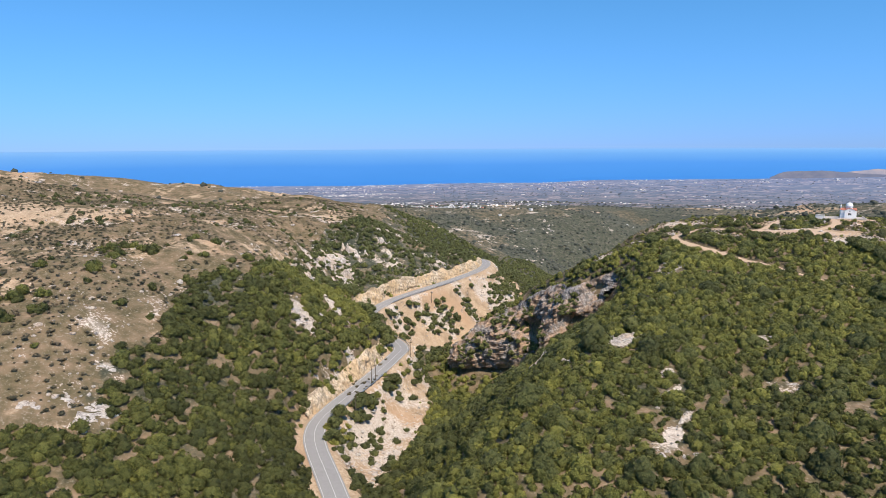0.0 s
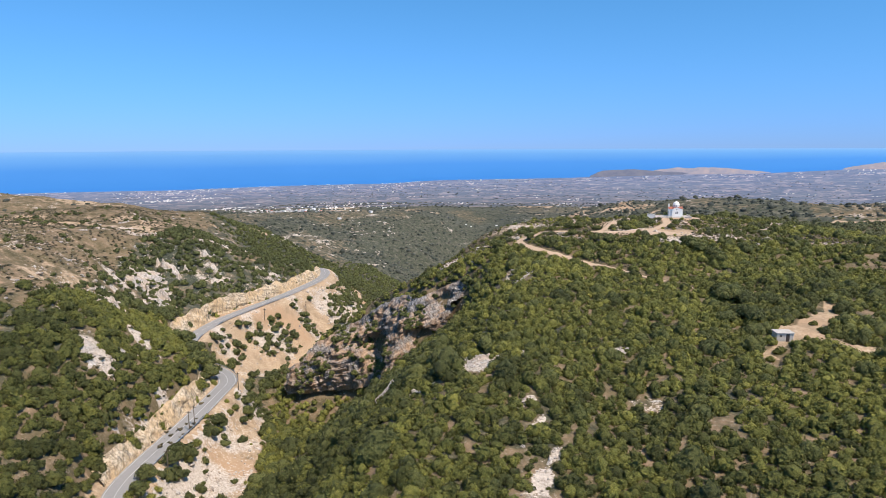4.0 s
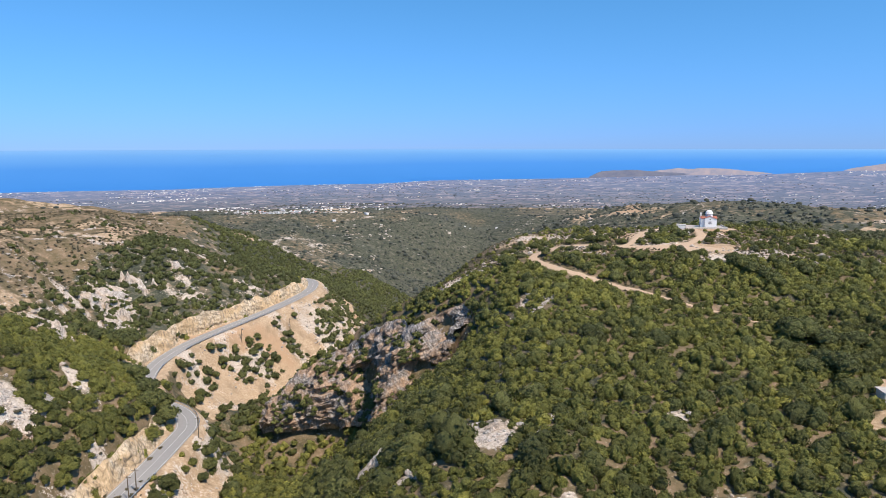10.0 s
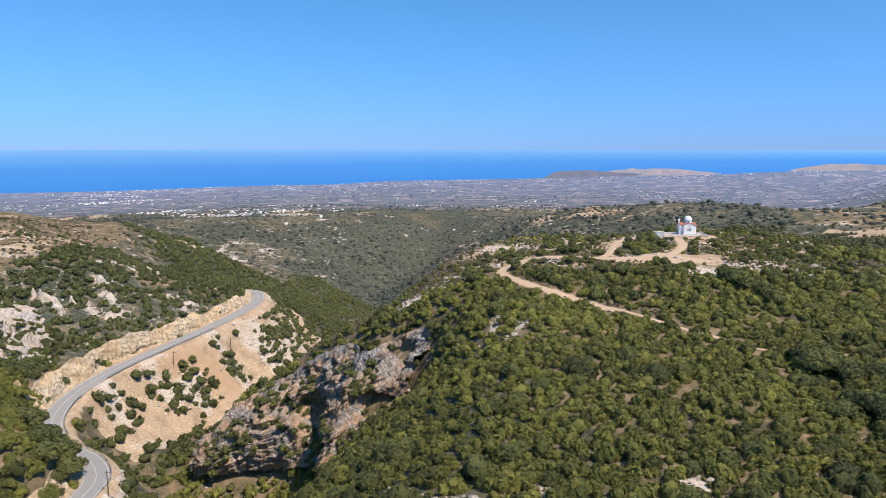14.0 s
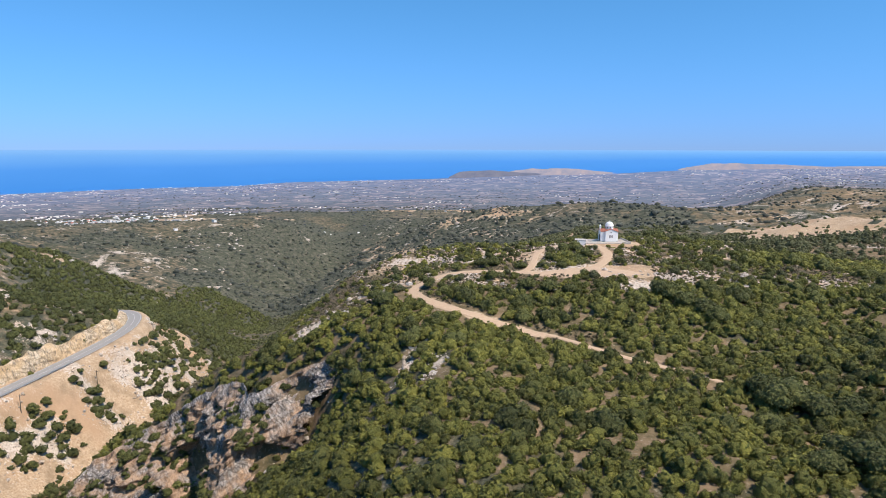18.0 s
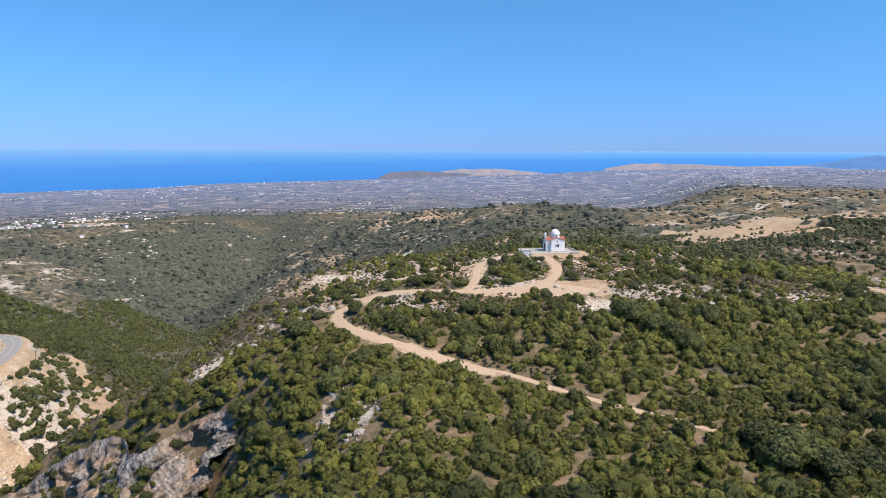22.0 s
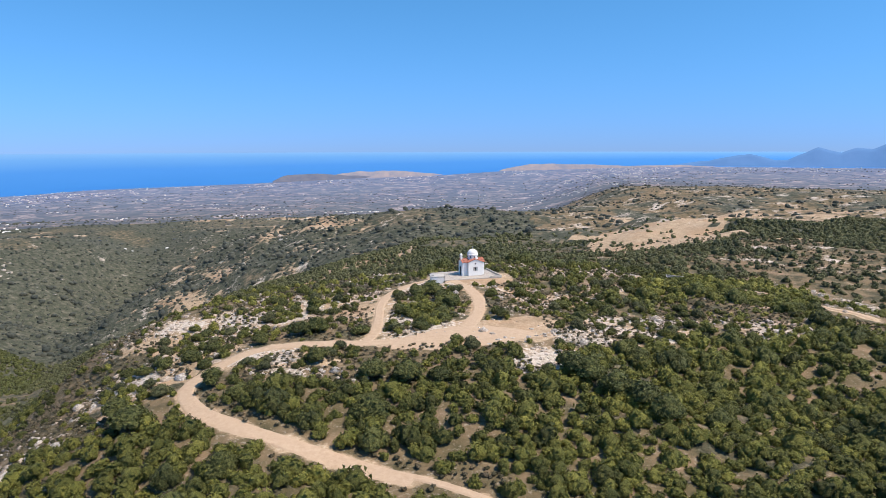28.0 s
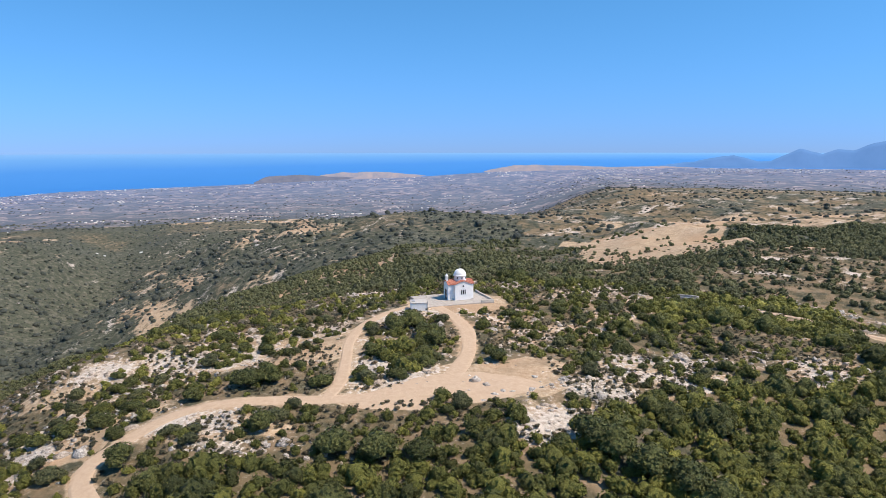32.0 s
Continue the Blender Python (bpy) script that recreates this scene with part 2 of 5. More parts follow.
MAT_CLIFF = rock_material("cliff_limestone", [(0.32, (0.07, 0.066, 0.064)), (0.48, (0.29, 0.27, 0.255)), (0.66, (0.50, 0.47, 0.445))], 0.75, True, (0.42, 0.28, 0.18))
MAT_CUT = rock_material("road_cut_rock", [(0.28, (0.44, 0.33, 0.22)), (0.5, (0.64, 0.52, 0.37)), (0.7, (0.76, 0.67, 0.54))], 0.6, True, (0.58, 0.42, 0.25))
MAT_STONE = rock_material("white_limestone", [(0.25, (0.28, 0.25, 0.225)), (0.5, (0.55, 0.50, 0.45)), (0.7, (0.74, 0.69, 0.63))], 0.7, False, (0.50, 0.40, 0.31))
MAT_MAQUIS = leaf_material("maquis_leaves", [(0.0, (0.094, 0.103, 0.040)), (0.35, (0.165, 0.174, 0.055)), (0.7, (0.238, 0.240, 0.067)), (1.0, (0.31, 0.305, 0.083))])
MAT_OAK = leaf_material("oak_leaves", [(0.0, (0.088, 0.100, 0.044)), (1.0, (0.190, 0.203, 0.074))])
MAT_GREY = leaf_material("grey_green_leaves", [(0.0, (0.105, 0.113, 0.062)), (1.0, (0.19, 0.195, 0.10))])
MAT_HEATH = leaf_material("heath_twigs", [(0.0, (0.095, 0.090, 0.060)), (0.5, (0.15, 0.132, 0.092)), (1.0, (0.24, 0.19, 0.135))], 0.8)
MAT_BARK = plain_material("grey_bark", (0.16, 0.125, 0.095), 0.9, 0.1, 0.35, 6)
MAT_WHITE = plain_material("whitewash", (0.80, 0.79, 0.77), 0.85, 0.2, 0.05, 1.5)
MAT_TILE = plain_material("red_roof_tile", (0.44, 0.175, 0.12), 0.8, 0.2, 0.25, 3)
MAT_PAVE = plain_material("terrace_concrete", (0.42, 0.375, 0.33), 0.9, 0.15, 0.15, 1.2)
MAT_DARK = plain_material("dark_wood", (0.055, 0.045, 0.04), 0.6, 0.3, 0.3, 4)
MAT_GLASS = plain_material("window_glass", (0.03, 0.035, 0.045), 0.12, 0.5, 0.1, 4)
MAT_CONCRETE = plain_material("weathered_concrete", (0.47, 0.44, 0.40), 0.9, 0.15, 0.2, 1.5)
MAT_STEEL = plain_material("galvanised_steel", (0.45, 0.45, 0.45), 0.45, 0.5, 0.15, 4, 0.8)
MAT_POLE = plain_material("weathered_pole_wood", (0.15, 0.12, 0.09), 0.9, 0.1, 0.3, 5)
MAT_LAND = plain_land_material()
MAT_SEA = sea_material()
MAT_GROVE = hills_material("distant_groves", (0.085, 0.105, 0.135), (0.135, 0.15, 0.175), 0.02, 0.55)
# distance haze put into the leaf colour: greyer than the nearer leaves
MAT_FARWOOD = leaf_material("hazed_far_woods", [(0.0, (0.070, 0.082, 0.078)), (1.0, (0.135, 0.142, 0.125))], 0.9)
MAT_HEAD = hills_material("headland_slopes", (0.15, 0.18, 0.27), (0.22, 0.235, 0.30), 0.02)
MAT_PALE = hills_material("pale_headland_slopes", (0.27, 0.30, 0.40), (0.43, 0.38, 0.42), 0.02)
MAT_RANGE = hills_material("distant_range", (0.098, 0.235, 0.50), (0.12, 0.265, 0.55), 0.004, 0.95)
MAT_CAR = plain_material("grey_car_paint", (0.05, 0.05, 0.055), 0.25, 0.6, 0.05)
MAT_TYRE = plain_material("tyre_rubber", (0.02, 0.02, 0.02), 0.85, 0.2)


# ---- mesh helpers ----
def mesh_of(name, verts, faces, mat, smooth=False, tone=None):
    me = bpy.data.meshes.new(name)
    verts = np.asarray(verts, np.float32)
    if isinstance(faces, np.ndarray):
        n, k = faces.shape
        me.vertices.add(len(verts))
        me.vertices.foreach_set("co", verts.ravel())
        me.loops.add(n * k)
        me.loops.foreach_set("vertex_index", faces.astype(np.int32).ravel())
        me.polygons.add(n)
        me.polygons.foreach_set("loop_start", np.arange(0, n * k, k, dtype=np.int32))
        me.update(calc_edges=True)
    else:
        me.from_pydata(verts.tolist(), [], faces)
    if smooth:
        me.polygons.foreach_set("use_smooth", np.ones(len(me.polygons), bool))
    if tone is not None:
        me.attributes.new("tone", "FLOAT", "POINT").data.foreach_set("value", np.asarray(tone, np.float32))
    me.materials.append(mat)
    return me


def thing(name, label, category, group="", kind="", m=None):
    ob = new(name)
    if m is not None:
        ob.matrix_world = m
    return tagged(ob, label, category, group, kind)


def put(name, me, parent=None, label="", m=None):
    ob = new(name, me)
    if parent is not None:
        ob.parent = parent
    if m is not None:
        ob.matrix_basis = m
    return tagged(ob, label)


def part(name, bm, mat, parent, label=""):
    me = bpy.data.meshes.new(name)
    bm.to_mesh(me)
    bm.free()
    me.materials.append(mat)
    return put(name, me, parent, label)


def box(bm, x0, x1, y0, y1, z0, z1, bevel=0.0):
    g = bmesh.ops.create_cube(bm, size=1, matrix=Matrix.Translation(((x0 + x1) / 2, (y0 + y1) / 2, (z0 + z1) / 2)) @ Matrix.Diagonal((x1 - x0, y1 - y0, z1 - z0, 1)))
    if bevel:
        es = list({e for v in g["verts"] for e in v.link_edges})
        bmesh.ops.bevel(bm, geom=es, offset=bevel, segments=1, affect="EDGES")
    return bm


def box_bm(*a, **k):
    return box(bmesh.new(), *a, **k)


def prism(bm, outline, y0, y1):
    """A solid between two copies of an outline in x and z."""
    n = len(outline)
    vs = [bm.verts.new((x, y, z)) for y in (y0, y1) for x, z in outline]
    bm.faces.new(vs[:n])
    bm.faces.new(vs[n:][::-1])
    for i in range(n):
        bm.faces.new((vs[i], vs[n + i], vs[n + (i + 1) % n], vs[(i + 1) % n]))
    bmesh.ops.recalc_face_normals(bm, faces=bm.faces)
    return bm


def cone(bm, r0, r1, z0, z1, seg=24, x=0, y=0):
    bmesh.ops.create_cone(bm, cap_ends=True, segments=seg, radius1=r0, radius2=r1, depth=z1 - z0, matrix=Matrix.Translation((x, y, (z0 + z1) / 2)))
    return bm


# ---- the lie of the land ----
def lattice(i, j, seed):
    h = np.sin(i * 127.1 + j * 311.7 + seed * 74.7) * 43758.5453
    return h - np.floor(h)


def vnoise(x, y, size, seed=0):
    x, y = np.asarray(x, float) / size, np.asarray(y, float) / size
    i, j = np.floor(x), np.floor(y)
    u, v = x - i, y - j
    u, v = u * u * (3 - 2 * u), v * v * (3 - 2 * v)
    a, b, c, d = lattice(i, j, seed), lattice(i + 1, j, seed), lattice(i, j + 1, seed), lattice(i + 1, j + 1, seed)
    return (a + (b - a) * u) * (1 - v) + (c + (d - c) * u) * v


def fbm(x, y, size, seed=0, octaves=4):
    return sum((vnoise(x, y, size / 2**k, seed + k) - 0.5) / 2**k for k in range(octaves))


def smooth(a, b, v):
    t = np.clip((np.asarray(v, float) - a) / (b - a), 0, 1)
    return t * t * (3 - 2 * t)


def off_line(x, y, line):
    """Distance from a polyline in plan, and its height at the nearest place."""
    x, y = np.asarray(x, float), np.asarray(y, float)
    best, zz = np.full(x.shape, 1e9), np.zeros(x.shape)
    for p, q in zip(line, line[1:]):
        dx, dy = q[0] - p[0], q[1] - p[1]
        t = np.clip(((x - p[0]) * dx + (y - p[1]) * dy) / (dx * dx + dy * dy), 0, 1)
        d = np.hypot(x - p[0] - t * dx, y - p[1] - t * dy)
        near = d < best
        best = np.where(near, d, best)
        if len(p) > 2:
            zz = np.where(near, p[2] + t * (q[2] - p[2]), zz)
    return best, zz


def along(line, step):
    out = []
    for p, q in zip(line, line[1:]):
        n = max(1, int(math.dist(p[:2], q[:2]) / step))
        out += [tuple(a + (b - a) * k / n for a, b in zip(p, q)) for k in range(n)]
    return out + [tuple(line[-1])]


def rounded(line, times=2):
    for _ in range(times):
        out = [line[0]]
        for p, q in zip(line, line[1:]):
            out += [tuple(0.75 * a + 0.25 * b for a, b in zip(p, q)), tuple(0.25 * a + 0.75 * b for a, b in zip(p, q))]
        line = out + [line[-1]]
    return line


BED = [(26, -430, -56), (6, -330, -59), (-40, -270, -62), (-66, -245, -63), (-87, -213, -66), (-124, -166, -74), (-156, -140, -77), (-168, -100, -84), (-173, -38, -92), (-206, 60, -103), (-288, 200, -116), (-385, 380, -127), (-425, 560, -136), (-512, 800, -150), (-640, 1150, -172)]
RIM = [(-10, -300, -38), (-45, -216, -37), (-58, -172, -37), (-61, -152, -37), (-66, -136, -38), (-70, -123, -38)]
EDGE_TOP = [(-62, -111, -18), (-71, -109, -20), (-79, -113, -25), (-86, -120, -29), (-93, -110, -29), (-103, -104.5, -31), (-112, -105, -37), (-126, -107, -46), (-143, -119, -57)]
FOOT = [(-86, -166, -62), (-86, -150, -60), (-91, -137, -62), (-104, -123, -66), (-119, -121.5, -71), (-142, -130, -74.5)]
ROAD = [(0, -430, -48), (-22, -345, -50), (-28, -308, -51.5), (-40, -286, -52.5), (-56, -277.3, -53), (-70, -270.3, -53), (-82, -264.5, -53), (-91, -259, -53), (-98, -252, -53), (-104.5, -240, -53), (-111, -225.5, -53), (-117.5, -211, -53), (-123.5, -199, -53), (-130, -187, -53.2), (-136, -177, -53.8), (-148, -170, -54.2), (-163, -168, -54.4), (-177, -163, -54.2), (-189, -154, -54), (-200, -139, -53.6), (-209, -115, -53.2), (-214, -81, -53), (-219, -50, -53), (-229, -8, -53), (-241, 13, -53), (-254, 25, -53.4), (-272, 28, -54.5), (-300, 20, -56)]
BROW = [(-120, -300, -18), (-150, -238, -17), (-200, -200, -18), (-250, -160, -16), (-300, -110, -12), (-345, -40, -16), (-400, 60, -25)]
HILL = [(0, 0, 0.4), (-21, -53, -0.6), (0, -36, 0.2), (9, -73, -1.8), (-45, -68, -2.5), (-52, -86, -5.5), (-19, -104, -8.5), (18, -120, -11), (29, -126, -11.5), (52, -163, -14), (62, -133, -12.5), (62, -215, -21), (31, -207, -20), (17, -186, -17), (-13, -207, -18.5), (20, -242, -24.5), (60, -280, -33), (-41, -122, -12.5), (-30, -129.5, -10), (43, -35, -3.7), (69, 22, -5), (88, 0, -7), (95, 39, -10), (69, -69, -9), (78, -40, -4), (-78, -40, -3.5), (-62, -46, -4), (-77, -91, -13), (-102, -80, -26), (-128, -72, -45), (-112, -35, -28), (-152, -80, -66)]
SLOPES = [(-40, 20, -6), (-110, 60, -40), (-160, -10, -72), (74, 180, -20), (63, 206, -21.6), (136, 111, -8), (-25, 294, -27), (0, 90, -12), (-90, 200, -45), (-180, 150, -75), (-247, -127, -37), (-147, -206, -29), (-135, -230, -29), (-310, -132, -8), (-325, -93, -15), (-200, -68, -66), (-205, 4, -72), (-250, 46, -68), (-264, 88, -80), (-330, 60, -60), (-420, 200, -85), (-420, -265, 18), (-480, -90, -3), (-440, -20, -5), (-650, -190, 8), (-147, -182, -43), (-156, -183, -39), (-150, -192, -36), (-360, -200, 2), (-458, 376, -114), (-481, 426, -121), (-560, 200, -75), (180, -150, -20), (200, 0, -18), (260, 180, -15), (160, -320, -40), (300, -300, -45), (-250, -330, -5), (-180, 330, -75), (-270, 430, -95)]
COUNTRY = [(-300, 640, -88), (-900, 560, -85), (-640, 690, -90), (-540, 850, -106), (-1010, 734, -122), (-200, 780, -92), (182, 1000, -75), (321, 1070, -56), (150, 500, -45), (420, 600, -30), (700, 900, -34), (1000, 1300, -46), (-700, 300, -75), (-900, 0, -30), (-100, 900, -105), (800, 200, -20), (800, -500, -50), (-600, -600, 20), (0, -800, -60)]
SPAN = 300.0
LAND = np.array([p for line, step in ((BED, 40), (RIM, 20), (EDGE_TOP, 15), (FOOT, 15), (ROAD, 30), (BROW, 40)) for p in along(line, step)] + HILL + SLOPES + COUNTRY, float)


def plate(r2):
    return 0.5 * r2 * np.log(r2 + 1e-9)


def bend_plate():
    p = LAND[:, :2] / SPAN
    n = len(p)
    a = np.zeros((n + 3, n + 3))
    a[:n, :n] = plate(((p[:, None] - p[None]) ** 2).sum(-1)) + np.eye(n) * 2e-4
    a[:n, n], a[:n, n + 1:] = 1, p
    a[n:, :n] = a[:n, n:].T
    return np.linalg.solve(a, np.r_[LAND[:, 2], 0, 0, 0])


PLATE = bend_plate()
EYE0 = (20.0, -260.0, 38.0)      # the middle of the flight, for the far country
ROAD_LINE = rounded(ROAD, 2)
TRACK = rounded([(-10, -106), (-21.5, -101.5), (-29.3, -98.6), (-37.8, -95), (-46.1, -90.9), (-51.8, -84.9), (-53.3, -79.3), (-50.4, -73), (-47, -67), (-42, -63.8), (-33, -63.4), (-24, -63.6), (-12, -63), (-4, -62)], 2)
BRANCH_W = rounded([(-23, -63.5), (-21.5, -57), (-22.2, -48), (-23.4, -36), (-22.4, -25), (-17, -12), (-12, -6)], 2)
BRANCH_E = rounded([(-5, -61), (-1.5, -53), (0.6, -44), (1.2, -34), (0.6, -26), (-3, -15), (-6, -8)], 2)
FOOTPATH = rounded([(-10, -105), (-5, -107.2), (2.5, -111), (8, -113.2), (16.8, -115.5), (22.5, -117), (30.6, -121), (36, -123)], 2)
EAST_PATH = rounded([(70, 28), (74, 23.5), (82, 19), (91, 10.5), (95, 3.5), (100, -2), (112, -10)], 2)


def coast_dip(az):
    return np.interp(az, [-60, -40, -18, -4, 0, 3, 8, 14, 18, 24, 30, 34, 43, 52, 63, 90], [1.5, 1.5, 1.6, 1.95, 2.2, 2.4, 2.5, 2.7, 2.88, 3.0, 3.1, 3.35, 3.45, 3.6, 3.45, 3.4])


COAST = 3800.0
FACE_LINE = [(-72, -117), (-80, -121), (-88, -127), (-98, -116), (-110, -112), (-124, -115), (-142, -125)]


def height(x, y, rough=True):
    x, y = np.broadcast_arrays(np.asarray(x, float), np.asarray(y, float))
    shape, x, y = x.shape, x.ravel(), y.ravel()
    out = np.zeros(len(x))
    for i in range(0, len(x), 16384):
        q = np.stack([x[i:i + 16384], y[i:i + 16384]], 1) / SPAN
        r2 = (q**2).sum(1)[:, None] + ((LAND[:, :2] / SPAN) ** 2).sum(1)[None] - 2 * q @ (LAND[:, :2] / SPAN).T
        out[i:i + 16384] = plate(np.maximum(r2, 0)) @ PLATE[:-3] + PLATE[-3] + q @ PLATE[-2:]
    dx, dy = x - EYE0[0], y - EYE0[1]
    r, az = np.hypot(dx, dy), np.degrees(np.arctan2(-dx, dy))
    far_w = smooth(850, 1350, r)
    east = smooth(-4, -13, az)
    dip = np.interp(r, [1200, 1450, 1700, 2400], [6.6, 6.3, 5.6, 4.65]) * (1 - east) + np.interp(r, [1100, 1400, 2400], [3.15, 3.1, 2.85]) * east
    t = np.clip((r - 2400) / (COAST - 2400), 0, 1)
    dip = dip + (coast_dip(az) - dip) * t
    plain = EYE0[2] - r * np.tan(np.radians(dip)) + fbm(x, y, 500, 5) * 14 * (1 - t)
    out = out * (1 - far_w) + plain * far_w
    if rough:
        calm = np.minimum.reduce([off_line(x, y, l)[0] for l in (TRACK, BRANCH_W, BRANCH_E, FOOTPATH)] + [np.hypot(x, y) - 10])
        calm = smooth(2, 14, calm)
        near = 1 - smooth(500, 900, r)
        out = out + calm * (fbm(x, y, 26, 1, 4) * 2.6 * near + (9 - np.abs(fbm(x, y, 230, 9, 4)) * 46) * smooth(330, 620, r) * (1 - far_w))
        out = out - 16 * np.exp(-((off_line(x, y, BED)[0] / 38) ** 2)) * smooth(120, 330, y) * (1 - far_w)
        out = out - 8.5 * np.exp(-((off_line(x, y, FACE_LINE)[0] / 8.5) ** 2))
        lower = smooth(-330, -250, x) * smooth(-60, -110, x) * smooth(40, 20, np.abs(y + 110) - 140)
        out = out - np.abs(fbm(x + 0.4 * y, y, 34, 15, 3)) * 9 * lower * smooth(6, 24, off_line(x, y, ROAD_LINE)[0]) * (x < -125)
    out = out - 30 * np.exp(-((off_line(x, y, BED)[0] / 75) ** 2)) * smooth(350, 700, y) * (1 - smooth(1330, 1560, r))
    d, zr = off_line(x, y, ROAD_LINE)
    k = 1 - smooth(4.0, 12.0, d)
    out = out * (1 - k) + (zr - 0.25) * k
    return out.reshape(shape)


# pale limestone breaking through the scrub: place, half widths, height, turn
OUTCROPS = [(-136.5, -229, 15, 8.5, 1.4, 92), (-156, -199, 4, 3, 2.0, 20), (-205, -176, 8, 5, 5.0, 35), (-238, -133, 11, 6, 7.0, 40), (-258, -104, 10, 5, 7.0, 50), (-262, -76, 11, 4, 4.0, 60), (-243, -52, 6, 4, 4.0, 40), (-283, -45, 14, 5, 3.0, 45), (-118, -227, 6, 3, 2.0, 40), (-113, -238, 6, 3, 2.0, 50),
            (-14, -207, 7, 4.5, 2.0, 10), (-24, -199, 4, 3, 2.6, 40), (-31, -198, 3, 2.5, 3.2, 20), (-42, -207, 4, 3.5, 3.5, 60), (-35, -203, 3, 2.6, 3.0, 0), (-3.5, -195, 2.8, 1.8, 1.2, 70), (31, -203, 2.8, 1.4, 0.6, 10), (17, -181.4, 2.0, 1.0, 0.7, 0), (7.3, -181, 1.4, 0.9, 0.7, 20), (20, -250, 4, 6, 0.8, 20), (18, -237, 1.6, 4, 0.8, 15), (12, -226, 1.4, 3.5, 1.0, 20), (-14, -232, 3, 2, 1.5, 40),
            (-97, -325, 13, 7, 1.2, 70), (-108, -312, 7, 4, 1.0, 60), (-37.5, -116, 1.3, 4.5, 1.2, 12), (-41, -124, 1.2, 6, 1.3, 8), (-30.5, -125, 1.2, 6, 1.2, -6), (-80, -95, 4.5, 3, 3.6, 30), (-70, -92, 2.5, 1.8, 2.2, 10), (-66, -101, 2.2, 1.8, 2.0, 50), (-230, -160, 6, 3, 2.5, 30), (-180, -214, 7, 3, 2.0, 30), (-302, -92, 8, 4, 2.0, 60)]


def zones(x, y):
    """How bare, how rocky and how dry the ground is, and how much of it scrub covers."""
    x, y = np.asarray(x, float), np.asarray(y, float)
    n1, n2 = fbm(x, y, 40, 21), fbm(x, y, 14, 31)
    bed, _ = off_line(x, y, BED)
    road, _ = off_line(x, y, ROAD_LINE)
    side = np.interp(y, [p[1] for p in BED], [p[0] for p in BED])       # west of the stream or east of it
    west = x < side
    brow = np.interp(y, [-330, -317, -296, -283, -248, -225, -184, -111, -64, 60], [-95, -103, -119, -134, -156, -164, -222, -277, -307, -400])
    plateau = west & (x < brow + n1 * 26) & (y < 120)
    hill = ~west
    dense = hill & (y < np.interp(x, [-120, -60, -25, 15, 22, 53, 93, 130], [-97, -91, -81, -72, -64, -53, -46, -30]) + n1 * 9)
    top = hill & ~dense & (np.hypot(x + 5, y + 30) < 85)
    cover = np.where(hill, np.clip(0.58 + n1 * 1.1, 0.15, 0.93), 0.93)
    cover = np.where(dense, np.where(fbm(x, y, 15, 27, 3) > 0.42, 0.5, 0.97), cover)
    cover = np.where(top, 0.46 + n1 * 0.5, cover)
    heathy = hill & ~dense & ~top & (x > 48) & (y > -60) & (y < 140)
    cover = np.where(heathy, np.clip(0.5 + n1 * 1.1, 0.12, 0.95), cover)
    fell = hill & ~dense & ~top & (x < -35) & (bed > 45 + n1 * 60)
    cover = np.where(fell, np.clip(0.36 + n1 * 1.2, 0.1, 0.9), cover)
    cover = np.where(plateau, 0.035 + 0.22 * (n2 > 0.2) * (n1 > 0), cover)
    bare = np.where(top, 0.36 + n2 * 1.1 + n1 * 0.4, np.where(dense & (cover < 0.5), 0.4 + n2, 0.16)) + np.where(plateau, 0.10 + n1 * 0.9, 0)
    dry = np.where(plateau, 0.95, np.where(hill & ~dense, 0.62, np.where(dense, 0.75 + n1 * 0.8, 0.6 + n1 * 0.6)))
    bare, dry = np.where(fell, 0.22 + n1 * 1.1, bare), np.where(fell, 0.9, dry)
    rock = np.where(top, 0.33 + n2 * 0.9, np.where(fell, 0.2 + n2 * 0.7, np.where(heathy, 0.24 + n2 * 0.8, 0.0))) + np.where(plateau, 0.14 + n2 * 0.8, 0)
    away = np.hypot(x - EYE0[0], y - EYE0[1])
    pale = (away > 780) & (fbm(x, y, 130, 41) + 0.6 * fbm(x, y, 30, 43) > 0.16)
    slope = west & ~plateau & (road > 0) & (away < 620)
    cover = np.where(slope, np.clip(0.86 + n1 * 0.5 + n2 * 0.4, 0.3, 1), cover)
    crop = slope & (fbm(x, y, 15, 47) + 0.5 * n1 > 0.19) & (x < -185) & (bed > 60)
    rock, cover, bare = np.where(crop, 0.42 + n2, rock), np.where(crop, 0.4, cover), np.where(crop, 0.4, bare)
    remote = (away > 430) & ~plateau
    wood = fbm(x, y, 95, 49, 3) + 0.35 * n1 + 0.25 * smooth(150, 40, bed)
    cover, dry = np.where(remote, np.clip(0.78 + wood * 2.2, 0.15, 1), cover), np.where(remote, np.clip(0.22 - wood * 1.2, 0.0, 0.45), dry)
    rough = remote & west & (away < 1150)
    rock, bare = np.where(rough, 0.08 + n2 * 0.8 - wood * 0.5, rock), np.where(rough, 0.04 - wood * 0.4, bare)
    bare, rock = np.where(slope & ~remote & (x < -195), np.maximum(bare, 0.38 + n1 * 0.7), bare), np.where(slope & ~remote & (x < -185), np.maximum(rock, 0.2 + n2 * 0.8), rock)
    pale &= (bed > 110 + 120 * n1) & (y > 620)
    bare, rock, cover = np.where(pale, 0.62 + n2, bare), np.where(pale, 0.35 + n2, rock), np.where(pale, cover * 0.35, cover)
    moor = hill & (x > 55 + n1 * 70) & (y > 300 + n1 * 60)
    cover = np.where(moor, np.clip(0.12 + (n1 + 0.6 * n2 > 0.12) * 0.5, 0, 1), cover)
